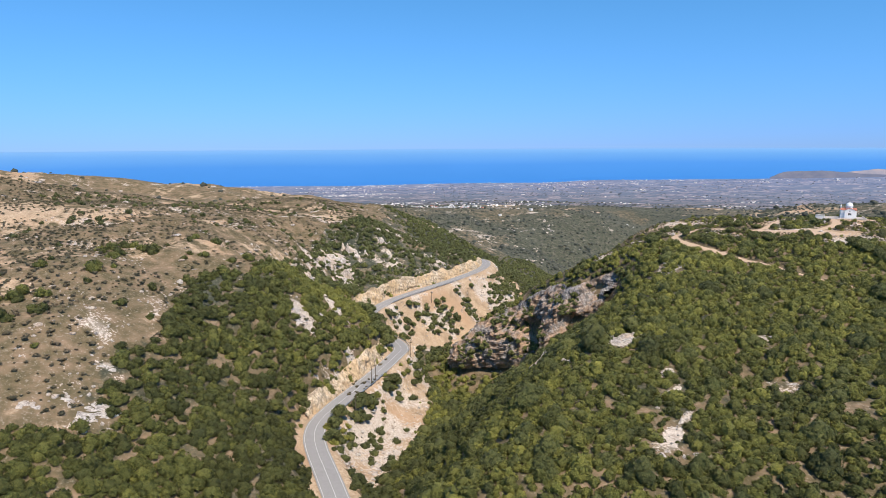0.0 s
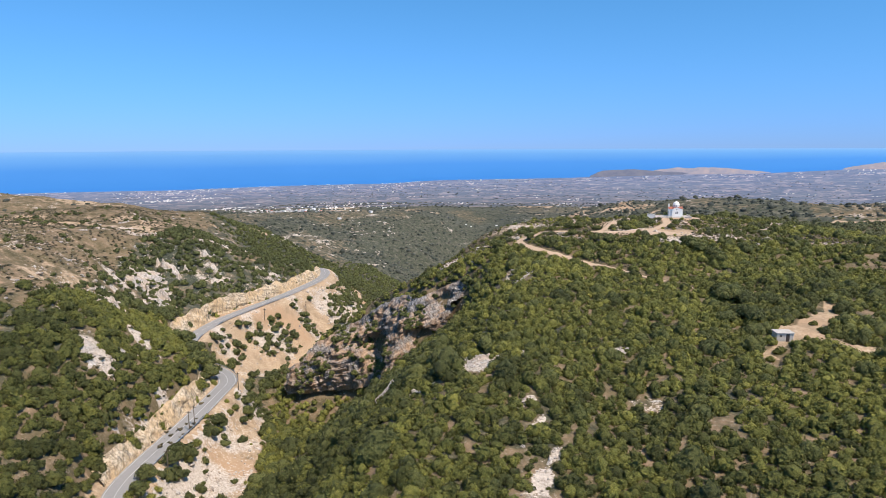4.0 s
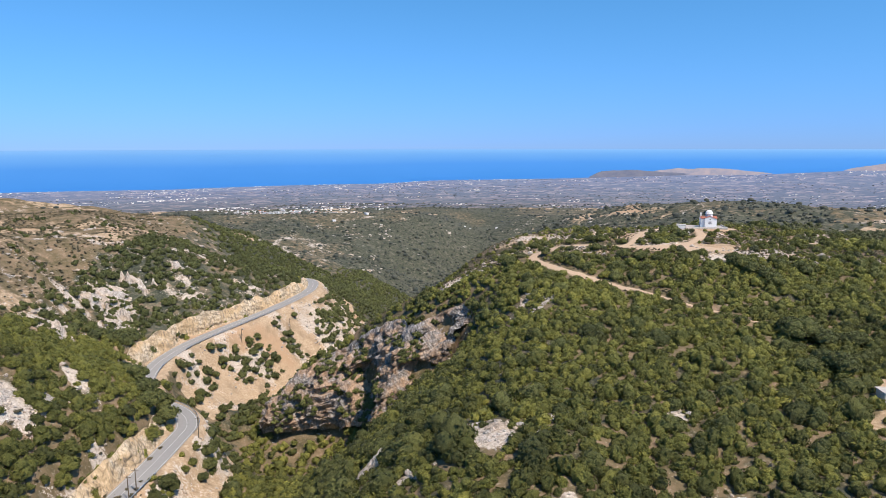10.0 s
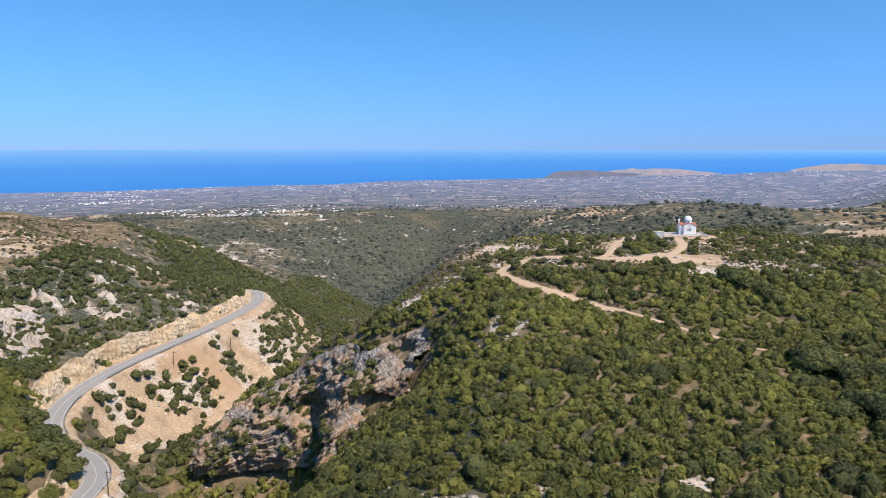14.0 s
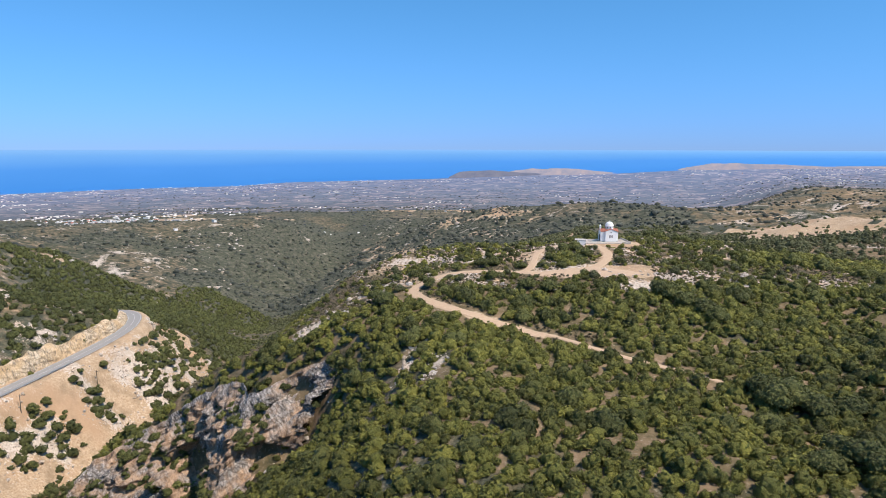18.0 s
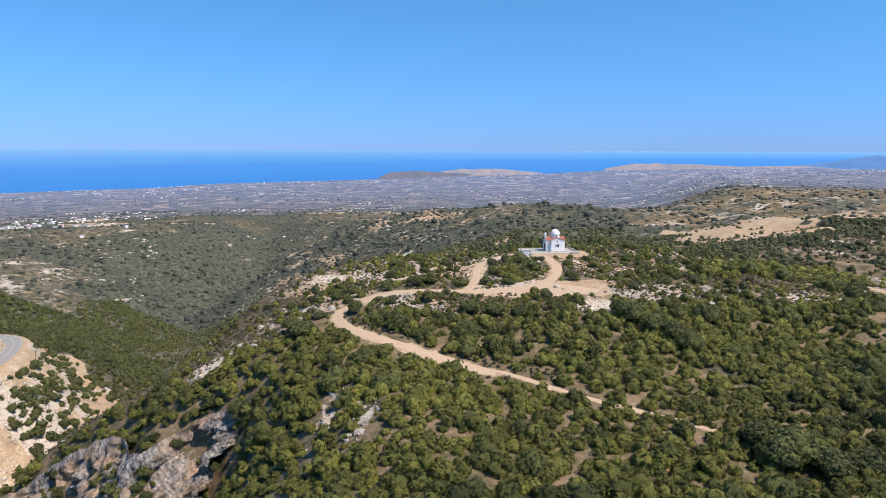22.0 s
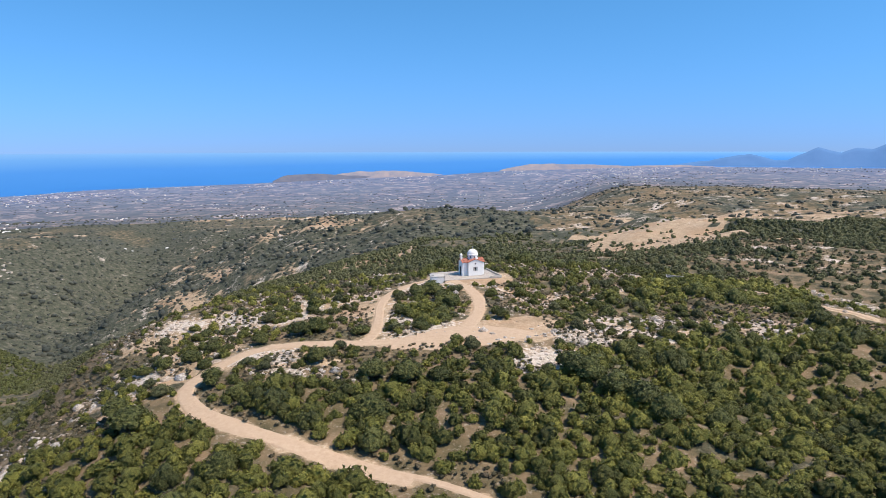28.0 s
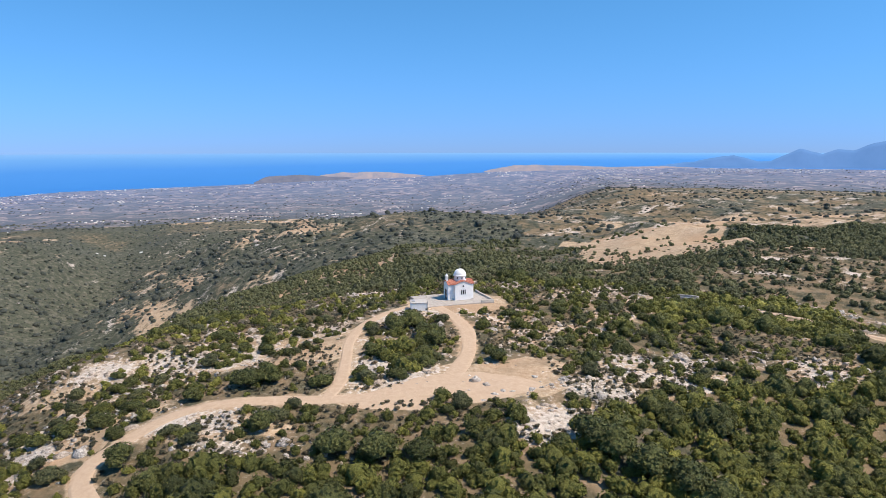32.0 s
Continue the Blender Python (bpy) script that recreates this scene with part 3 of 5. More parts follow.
    bare, dry, rock = np.where(moor, 0.10 + n1 * 0.8, bare), np.where(moor, 0.58 + n1 * 1.2, dry), np.where(moor, 0.30 + n2 * 0.8, rock)
    # scree and cut ground round the road
    scree = west & (x > brow) & (y > -140) & (y < 80 + n1 * 60) & (x > np.interp(y, [-140, -80, 0, 40, 110], [-196, -215, -232, -250, -275])) & (bed > 14 + 20 * n1)
    gully = (y > -262 + n1 * 12) & (y < -160) & (road > 5) & (x > np.interp(y, [-262, -225, -203, -160], [-82, -108, -119, -146])) & (x < np.interp(y, [-262, -245, -213, -166], [-62, -70, -91, -127]) + n1 * 10)
    verge = (road < 6.8)
    bare = np.where(scree, 0.92, bare)
    cover = np.where(scree, np.clip(0.30 + n2 * 1.2 + n1 * 2.0 + 0.45 * smooth(52, 22, bed), 0.03, 0.97), cover)
    rock = np.where(scree, 0.40 + n2 * 0.8, rock)
    bare, rock, cover = np.where(gully, 0.75, bare), np.where(gully, 0.66 + n2 * 0.5, rock), np.where(gully, np.clip(0.2 + n2 * 1.3 + 0.35 * smooth(13, 8, road), 0, 0.9), cover)
    bare, cover = np.where(verge, 0.85, bare), np.where(road < 5.5, 0, np.where(verge, cover * 0.25, cover))
    face = off_line(x, y, FACE_LINE)[0] < np.interp(x, [-150, -120, -76], [7, 10, 9])
    crag = (np.hypot(x + 80, y + 97) < 5)
    cover = np.where(face, 0.32, np.where(crag, 0.2, cover))
    rock = np.where(face, 0.2, np.where(crag, 0.7, rock))
    # open tracks, the yard by the chapel and the ploughed fields
    for line, w in ((TRACK, 0.9), (BRANCH_W, 0.4), (BRANCH_E, 0.9), (FOOTPATH, 0.2), (EAST_PATH, 1.6)):
        d, _ = off_line(x, y, line)
        bare = np.maximum(bare, 1.0 - smooth(w, w + (0.8 if line is FOOTPATH else 1.6), d) * 0.9)
        cover = np.where(d < w + (0.7 if line is FOOTPATH else 6.5 if line is EAST_PATH else 1.5) + n2 * 2.5, 0, np.where(d < w + 3, cover * (0.7 if line is FOOTPATH else 0.5), cover))
    yard = (np.hypot(x / 1.0, (y + 2) / 1.0) + n2 * 4 < 12) | (np.hypot((x - 2) / 15, (y + 57) / 7.5) + n2 * 0.35 < 1)
    shed = (off_line(x, y, [(52, -171), (58, -158), (62, -145), (68, -121)])[0] < 3.6 + n2 * 5) | (np.hypot((x - 70) / 10, (y + 156) / 3.5) + n2 < 0.9)
    bare, cover = np.where(yard | shed, 1.0, bare), np.where(yard, 0, np.where(shed, 0.12, cover))
    for cx, cy, rx, ry in ((-62, -58, 7, 3), (-38, -46, 8, 3), (-76, -50, 9, 3), (-28, -40, 4, 8), (-58, -72, 4, 6), (-36, -72, 7, 3), (14, -48, 6, 3)):
        clay = np.hypot((x - cx) / rx, (y - cy) / ry) + n2 < 1
        bare, cover = np.where(clay, 1.0, bare), np.where(clay, 0.12, cover)
    isle = np.hypot((x + 11) / 7.5, (y + 37) / 17) < 1
    cover = np.where(isle, np.clip(0.30 + n2 * 1.3, 0, 0.9), cover)
    bare = np.where(isle, np.minimum(bare, 0.45 + n2), bare)
    field = (y > 122 + n1 * 14) & (y < 318 + n1 * 30) & (x > np.interp(y, [120, 180, 310], [64, 76, 84]) + n1 * 14) & (x < np.interp(y, [120, 150, 172, 310], [72, 106, 152, 190]) + n1 * 22)
    strip = (x > 158) & (x < 300) & (y > 140 + n1 * 10) & (y < 166 + n1 * 10)
    gold = (y > 300) & (y < 520) & (x > 125 + n1 * 80) & (x < 620) & (fbm(x, y, 60, 63) > -0.2)
    bare = np.where(field | strip, 0.9, np.where(gold, 0.45 + n1 * 0.8, bare))
    dry = np.where(gold, 1.0, dry)
    cover = np.where(field | strip, 0.02 + 0.25 * (n2 > 0.22), np.where(gold, 0.2, cover))
    pit = (np.hypot((x + 270) / 75, (y - 1010) / 45) + n1 < 1) | (np.hypot((x + 95) / 90, (y - 1050) / 30) + n1 < 1) | (np.hypot((x - 170) / 40, (y - 1250) / 60) < 1)
    bare, cover = np.where(pit, 0.95, bare), np.where(pit, 0.02, cover)
    # pale rock: outcrops and slabs
    for cx, cy, rx, ry in [(o[0], o[1], 0.8 * o[2], 0.8 * o[3]) for o in OUTCROPS] + [(45, -38, 20, 6), (22, -58, 10, 6), (12, -74, 7, 4), (-28, -78, 16, 3), (-40, -122, 2.3, 12), (-31, -128, 2.3, 9), (-13, -208, 9, 6), (19, -246, 3, 8), (-100, -322, 6, 5), (-17, -202, 7, 4), (30, -206, 6, 3),
                           (-247, -127, 12, 6), (-147, -206, 11, 4), (-158, -226, 5, 5), (-250, -150, 30, 4), (-300, -90, 6, 14), (-125, -215, 6, 5), (17, -184, 4, 3), (-3, -204, 4, 3), (7, -221, 2.5, 4), (12, -230, 2, 5), (19, -236, 2, 4), (26, -250, 3, 4), (-43, -206, 5, 6), (-34, -216, 5, 5), (-25, -219, 4, 4), (-137, -230, 8, 4), (-117, -232, 3, 6),
                           (-250, -81, 8, 5), (-235, -47, 4, 7), (-248, -94, 9, 4), (-649, 586, 30, 6), (-590, 696, 40, 7), (-531, 750, 40, 7), (-625, 640, 30, 6)]:
        k = 1 - smooth(0.6, 1.25, np.hypot((x - cx) / rx, (y - cy) / ry) + n2 * 0.6)
        rock = np.maximum(rock, k * (0.62 + n2 * 0.8))
        cover = cover * (1 - 0.68 * k)
    return np.clip(bare, 0, 1), np.clip(rock, 0, 1), np.clip(dry, 0, 1), np.clip(cover, 0, 1)


# ---- ground, sea and distance ----
def ground_sheet():
    """One sheet of rings round the hill; the far part is the distant land."""
    cx, cy = -50.0, -120.0
    rings = np.r_[0.5, np.arange(2.0, 330, 2.2)]
    while rings[-1] < 1500:
        rings = np.r_[rings, rings[-1] * 1.02]
    n_near = len(rings)
    while rings[-1] < 4650:
        rings = np.r_[rings, rings[-1] * 1.03]
    spokes = 780
    a = np.linspace(0, 2 * np.pi, spokes, endpoint=False)
    x, y = cx + rings[:, None] * np.cos(a), cy + rings[:, None] * np.sin(a)
    z = height(x, y)
    r_eye = np.hypot(x - EYE0[0], y - EYE0[1])
    z = z - np.clip((r_eye - COAST - 30) * 0.5, 0, 150)
    i, j = np.meshgrid(np.arange(len(rings) - 1), np.arange(spokes), indexing="ij")
    j2 = (j + 1) % spokes
    quads = np.stack([i * spokes + j, i * spokes + j2, (i + 1) * spokes + j2, (i + 1) * spokes + j], -1)[:, :, ::-1]
    v = np.stack([x, y, z], -1)
    near_v, near_q = v[:n_near].reshape(-1, 3), quads[:n_near - 1].reshape(-1, 4)
    me = mesh_of("ground", near_v, near_q, MAT_GROUND, True)
    b, r, d, c = zones(near_v[:, 0], near_v[:, 1])
    col = np.stack([b, r, d, np.ones(len(b))], 1)
    me.color_attributes.new("zone", "FLOAT_COLOR", "POINT").data.foreach_set("color", col.astype(np.float32).ravel())
    tagged(put("ground", me), "dry limestone hills with tan soil, pale rock and scrub", "ground", kind="structure")
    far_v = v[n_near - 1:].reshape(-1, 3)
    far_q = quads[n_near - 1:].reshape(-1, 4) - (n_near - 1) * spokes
    tagged(put("backdrop_plain", mesh_of("backdrop_plain", far_v, far_q, MAT_LAND, True)), "coastal plain of groves and villages in blue-grey haze", "distant land", kind="structure")


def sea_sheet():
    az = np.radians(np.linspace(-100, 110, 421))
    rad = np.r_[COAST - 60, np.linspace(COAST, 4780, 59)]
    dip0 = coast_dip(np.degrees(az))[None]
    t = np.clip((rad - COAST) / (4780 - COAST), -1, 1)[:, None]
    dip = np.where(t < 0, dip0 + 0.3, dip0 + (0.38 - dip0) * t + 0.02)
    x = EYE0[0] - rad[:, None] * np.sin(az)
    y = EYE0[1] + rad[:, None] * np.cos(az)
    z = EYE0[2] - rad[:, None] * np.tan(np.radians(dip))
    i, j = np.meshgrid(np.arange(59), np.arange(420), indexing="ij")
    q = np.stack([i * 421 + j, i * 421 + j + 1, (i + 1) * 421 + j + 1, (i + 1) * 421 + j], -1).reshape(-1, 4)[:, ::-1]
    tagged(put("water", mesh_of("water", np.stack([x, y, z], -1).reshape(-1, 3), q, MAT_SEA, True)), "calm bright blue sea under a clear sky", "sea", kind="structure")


def skyline(name, mat, label, dist, low, profile, depth=35.0, seed=3):
    """A far ridge: rows of (degrees to the left of +y, degrees above the level)."""
    az = np.linspace(profile[0][0], profile[-1][0], 160)
    top = np.interp(az, [p[0] for p in profile], [p[1] for p in profile])
    top = top + (vnoise(az, 0 * az, 0.9, seed) - 0.5) * 0.07 + (vnoise(az, 0 * az, 0.3, seed + 1) - 0.5) * 0.03
    rows = []
    for k, f in enumerate(np.linspace(0, 1, 9)):
        d = dist - depth * (1 - f) * 2.2 + (vnoise(az, 0 * az + f * 4, 1.5, seed) - 0.5) * depth * 0.5
        e = low + (top - low) * f**0.85
        rows.append(np.stack([EYE0[0] - d * np.sin(np.radians(az)), EYE0[1] + d * np.cos(np.radians(az)), EYE0[2] + d * np.tan(np.radians(e))], -1))
    rows.append(rows[-1] + np.array([0, 60, -160]))
    v = np.stack(rows)
    i, j = np.meshgrid(np.arange(len(rows) - 1), np.arange(159), indexing="ij")
    q = np.stack([i * 160 + j, i * 160 + j + 1, (i + 1) * 160 + j + 1, (i + 1) * 160 + j], -1).reshape(-1, 4)
    tagged(put(name, mesh_of(name, v.reshape(-1, 3), q, mat, True)), label, "distant hills", kind="structure")


ground_sheet()
sea_sheet()
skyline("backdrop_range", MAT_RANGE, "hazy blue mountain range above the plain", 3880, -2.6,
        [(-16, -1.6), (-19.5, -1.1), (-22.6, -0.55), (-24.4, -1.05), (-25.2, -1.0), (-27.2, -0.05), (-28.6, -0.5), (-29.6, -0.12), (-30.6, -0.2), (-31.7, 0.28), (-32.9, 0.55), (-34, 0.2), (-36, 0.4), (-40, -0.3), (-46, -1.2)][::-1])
skyline("backdrop_coast_hills", MAT_PALE, "hazy pale pink hills along the far coast", 3820, -2.6, [(-24, -1.75), (-17, -1.45), (-13, -1.55), (-8, -1.4), (-5.5, -1.42), (-3.2, -1.85), (-2.4, -2.1)], 30, 7)
skyline("backdrop_pale_headland", MAT_PALE, "hazy pale pink headland above the sea", 3815, -3.2, [(1.4, -2.35), (3.2, -2.15), (6, -1.98), (9, -2.0), (10.4, -2.15), (11.4, -2.4)], 30, 11)
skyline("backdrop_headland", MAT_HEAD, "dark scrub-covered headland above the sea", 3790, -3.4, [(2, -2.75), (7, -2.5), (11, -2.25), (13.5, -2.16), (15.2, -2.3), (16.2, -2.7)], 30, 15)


# ---- roads and tracks ----
def ribbon(name, line, half, mat, label, category, lift, cross=6, ragged=0.0, flat=False, step=1.6):
    pts = along(line, step)
    rows = []
    for k, p in enumerate(pts):
        a, b = pts[max(0, k - 1)], pts[min(len(pts) - 1, k + 1)]
        d = math.hypot(b[0] - a[0], b[1] - a[1])
        nx, ny = -(b[1] - a[1]) / d, (b[0] - a[0]) / d
        for c in range(cross + 1):
            s = (c / cross * 2 - 1) * half * (1 + (ragged * (vnoise(k * 0.45, 3.7 * (c // cross), 1.0, 4) - 0.5) if c in (0, cross) else 0))
            rows.append((p[0] + nx * s, p[1] + ny * s, p[2] if flat else 0.0))
    v = np.array(rows)
    v[:, 2] = v[:, 2] + lift if flat else height(v[:, 0], v[:, 1]) + lift
    if not flat:        # the sides run out into the soil
        v[:: cross + 1, 2] -= lift + 0.1
        v[cross:: cross + 1, 2] -= lift + 0.1
    w = cross + 1
    q = np.array([(k * w + c, k * w + c + 1, (k + 1) * w + c + 1, (k + 1) * w + c) for k in range(len(pts) - 1) for c in range(cross)])[:, ::-1]
    return tagged(put(name, mesh_of(name, v, q, mat)), label, category, kind="structure")


def strip_line(line, offset):
    out = []
    for k, p in enumerate(line):
        a, b = line[max(0, k - 1)], line[min(len(line) - 1, k + 1)]
        d = math.hypot(b[0] - a[0], b[1] - a[1])
        out.append((p[0] - (b[1] - a[1]) / d * offset, p[1] + (b[0] - a[0]) / d * offset, *p[2:]))
    return out


ribbon("road", ROAD_LINE, 3.5, MAT_ASPHALT, "sun-bleached two-lane asphalt mountain road", "road", 0.0, 4, 0.03, True)
for off, nm in ((3.0, "edge_line"), (-3.0, "edge_line"), (0.0, "centre_line")):
    ribbon(nm, strip_line(ROAD_LINE, off), 0.06, MAT_LINE, "faded white painted road line", "road marking", 0.012, 1, 0, True)
ribbon("track", TRACK, 1.75, MAT_TRACK, "pale dusty dirt track on the hilltop", "dirt track", 0.07, 8, 0.9)
ribbon("track", BRANCH_W, 1.25, MAT_TRACK, "pale dusty dirt track on the hilltop", "dirt track", 0.09, 8, 0.9)
ribbon("track", BRANCH_E, 1.7, MAT_TRACK, "pale dusty dirt track on the hilltop", "dirt track", 0.08, 8, 0.9)
ribbon("footpath", FOOTPATH, 0.8, MAT_TRACK, "narrow pale path through the scrub", "path", 0.12, 6, 0.6)
ribbon("track", EAST_PATH, 1.5, MAT_TRACK, "pale dirt track through low scrub", "dirt track", 0.3, 6, 0.4)


def patch(name, outline, mat, label, category, lift, ragged=0.5, rings=12):
    """Trodden ground with an uneven edge, lying on the slope."""
    edge = np.array(along(rounded(outline + outline[:1], 2), 0.7))[:-1]
    mid = edge.mean(0)
    k = np.arange(len(edge))
    wob = 1 + ragged * (vnoise(k * 0.35, 0 * k, 1.0, 6) - 0.5) * 0.3
    f = np.linspace(0.02, 1, rings)[:, None, None]
    v = (mid + (edge - mid)[None] * wob[None, :, None] * f).reshape(-1, 2)
    n = len(edge)
    q = np.array([(r * n + c, r * n + (c + 1) % n, (r + 1) * n + (c + 1) % n, (r + 1) * n + c) for r in range(rings - 1) for c in range(n)])
    flat = 1 - np.repeat(np.linspace(0.02, 1, rings), n) ** 6
    return tagged(put(name, mesh_of(name, np.c_[v, height(v[:, 0], v[:, 1]) + lift * flat - 0.02], q[:, ::-1], mat)), label, category, kind="structure")


YARD = patch("yard", [(-19, -65.5), (-14, -59), (-5, -53.5), (3, -53.2), (11, -55.5), (12.5, -59), (9, -62.5), (3, -66), (-5, -67.6), (-17, -68)], MAT_TRACK, "pale trodden dirt yard below the chapel", "dirt yard", 0.16)


# ---- rock faces ----
def rock_face(name, label, mat, top, foot, rough, rows=26, step=1.6, seed=2, bulge=1.5, crest=0.0, caves=()):
    """A cliff between a top line and a foot line, broken into ledges and hollows."""
    top = [(p[0], p[1], p[2] + (vnoise(k * 1.0, 0.0, 1.3, seed) - 0.5) * crest) for k, p in enumerate(along(top, 3.0))] if crest else top
    n = int(max(len(along(top, step)), len(along(foot, step))))

    def even(line):
        l = np.array(line, float)
        s = np.r_[0, np.cumsum(np.hypot(*np.diff(l[:, :2], axis=0).T))]
        t = np.linspace(0, s[-1], n)
        return np.stack([np.interp(t, s, l[:, k]) for k in range(3)], 1)
    a, b = even(top), even(foot)
    out = b[:, :2] - a[:, :2]
    out /= np.linalg.norm(out, axis=1, keepdims=True)
    u = np.arange(n) * step
    vs = []
    for k in range(rows + 1):
        f = k / rows
        p = a + (b - a) * f
        zz = p[:, 2] * 1.0
        big = fbm(u, zz * 0.9, 24, seed, 3)
        hollow = -np.clip(fbm(u, zz * 1.6, 17, seed + 3, 2) - 0.14, 0, 0.3) * 9
        wav, wav2 = fbm(u, zz, 9, seed + 5, 2) * 2.2, fbm(u, zz, 7, seed + 6, 2) * 1.6
        layer = lattice(np.floor(zz / 2.6 + wav2), 0 * u, seed) - 0.5
        joint = lattice(np.floor(u / 4.5 + wav), np.floor(zz / 9.0), seed + 1) - 0.5
        block = lattice(np.floor(u / 2.1 + wav), np.floor(zz / 1.9 + wav2), seed + 2) - 0.5
        led = vnoise(u, zz, 2.2, seed + 7) - 0.5
        slant = u * 0.55 + zz + fbm(u, zz, 12, seed + 8, 2) * 5
        tooth = (slant / 3.1 - np.floor(slant / 3.1)) - 0.5
        fine_tooth = (slant / 0.95 + led - np.floor(slant / 0.95 + led)) - 0.5
        rift = -np.clip(0.10 - np.abs(fbm(u, zz * 0.45, 7, seed + 9, 2)), 0, 1) * 9
        fade = min(1, 5 * f + 0.15) * min(1, 4 * (1 - f) + 0.3)
        push = (big * 1.7 + hollow * 0.85 + layer * 0.5 + joint * 0.75 + block * 0.4 + led * 0.3 + tooth * 0.34 + fine_tooth * 0.12 + rift * 0.5) * rough * fade + bulge * math.sin(math.pi * f)
        for cx, cy, cz, cr, ch, deep in caves:
            near = np.hypot((p[:, 0] - cx) / cr, (p[:, 1] - cy) / cr)
            push = push - deep * np.exp(-(near**4)) * np.exp(-(((zz - cz) / ch) ** 4))
        vs.append(np.c_[p[:, :2] + out * push[:, None], zz + led * rough * 0.4])
    v = np.concatenate(vs)
    q = np.array([(k * n + c, k * n + c + 1, (k + 1) * n + c + 1, (k + 1) * n + c) for k in range(rows) for c in range(n - 1)])
    me = mesh_of(name, v, q, mat)
    return tagged(put(name, me), label, "cliff", kind="structure")


def on_land(line, lift=0.0):
    xs, ys = np.array([p[0] for p in line], float), np.array([p[1] for p in line], float)
    return [(a, b, c + lift) for a, b, c in zip(xs, ys, height(xs, ys))]


CLIFF = rock_face("cliff", "grey and ochre limestone cliff with hollows and ledges", MAT_CLIFF,
                  [(p[0], p[1], p[2] + 0.6) for p in rounded(EDGE_TOP, 1)],
                  [(-72, -122, -40), (-79, -130, -50), (-87, -140, -60), (-95, -134, -65), (-104, -124, -68), (-119, -122.5, -73), (-131, -126, -75), (-147, -132, -77)], 3.9, 120, 0.40, 2, 3.6, 0.0,
                  ((-101, -107, -40, 3.4, 4.0, 5.0), (-75, -115, -30, 4.0, 6.0, 6.0), (-92, -114, -36, 2.2, 3.0, 3.5), (-121, -112, -56, 4.0, 5.0, 3.5)))
WALL = rock_face("rock_wall", "white limestone crag among dark scrub", MAT_STONE,
          on_land([(-268, -122), (-255, -133), (-240, -139), (-228, -144), (-216, -150)], 1.5), on_land([(-262, -104), (-248, -114), (-234, -120), (-222, -127), (-212, -136)], -1), 3.6, 30, 0.9, 12, 1.0, 4.0)
rock_face("cutting", "pale ochre rock cutting above the road", MAT_CUT,
          [(-196, -160, -47), (-208, -142, -46), (-216, -117, -45), (-221, -82, -45), (-226, -50, -46), (-236, -10, -47), (-247, 9, -49)],
          [(-193, -155, -54.6), (-204, -140.5, -54.2), (-213.2, -116, -53.8), (-218.3, -81.3, -53.6), (-223.2, -50.5, -53.6), (-233, -9, -53.6), (-244, 10.5, -53.6)], 1.1, 22, 0.7, 22, 0.4, 3.5)
rock_face("cutting", "pale ochre rock cutting above the road", MAT_CUT,
          [(-106, -254, -48.5), (-114, -236, -47), (-120.5, -222, -46.5), (-128, -206, -46.5), (-135, -194, -47.5), (-143, -184, -49)],
          [(-102.5, -253, -53.6), (-110.6, -236, -53.6), (-117, -222, -53.6), (-124, -206.5, -53.6), (-131.5, -192.5, -53.7), (-137.5, -184, -54)], 0.9, 20, 0.7, 32, 0.3, 3.0)


def rock_outcrop(cx, cy, rx, ry, rise, turn, seed):
    """A low crag of stepped, broken limestone that grows out of the slope."""
    n = 40
    u, v = np.meshgrid(np.linspace(-1.15, 1.15, n), np.linspace(-1.15, 1.15, n), indexing="ij")
    u, v = u + (vnoise(u * 9, v * 9, 1.0, seed) - 0.5) * 0.09, v + (vnoise(u * 9, v * 9, 1.0, seed + 1) - 0.5) * 0.09
    c, s = math.cos(radians(turn)), math.sin(radians(turn))
    x, y = cx + u * rx * c - v * ry * s, cy + u * rx * s + v * ry * c
    body = 1 - smooth(0.45, 1.0, np.hypot(u, v) + fbm(x, y, 5, seed, 3) * 1.3)
    step = max(0.5, rise / 4)
    h = body * rise * (1.0 if rise > 3 else 0.45) * (0.45 + fbm(x, y, 6, seed + 2, 3) * 1.4)
    ledge = np.floor(h / step + (vnoise(x, y, 2.5, seed + 3) - 0.5) * 0.8) * step
    block = (lattice(np.floor(x / 1.3 + vnoise(x, y, 3, seed + 4) * 2), np.floor(y / 1.1 + vnoise(x, y, 3, seed + 5) * 2), seed) - 0.5) * 0.5 * min(1.6, rise)
    z = height(x, y) + 0.6 * ledge + 0.4 * h + block * body + fbm(x, y, 1.2, seed + 6, 2) * 0.45 - 0.5 + 0.5 * body - 1.3 * smooth(0.03, 0.25, fbm(x, y, 4.5, seed + 9, 3))
    pts = np.stack([x, y, z], -1).reshape(-1, 3)
    i, j = np.meshgrid(np.arange(n - 1), np.arange(n - 1), indexing="ij")
    q = np.stack([i * n + j, (i + 1) * n + j, (i + 1) * n + j + 1, i * n + j + 1], -1).reshape(-1, 4)
    me = mesh_of("rock_outcrop", pts - (cx, cy, 0), q, MAT_STONE)
    lab = "tall pale limestone crag among dark scrub" if rise > 3 else "low white limestone outcrop among green scrub"
    tagged(put("rock_outcrop", me, None, "", Matrix.Translation((cx, cy, 0))), lab, "rock outcrop", "limestone outcrops")


for k, o in enumerate(OUTCROPS):
    rock_outcrop(*o, 500 + 7 * k)


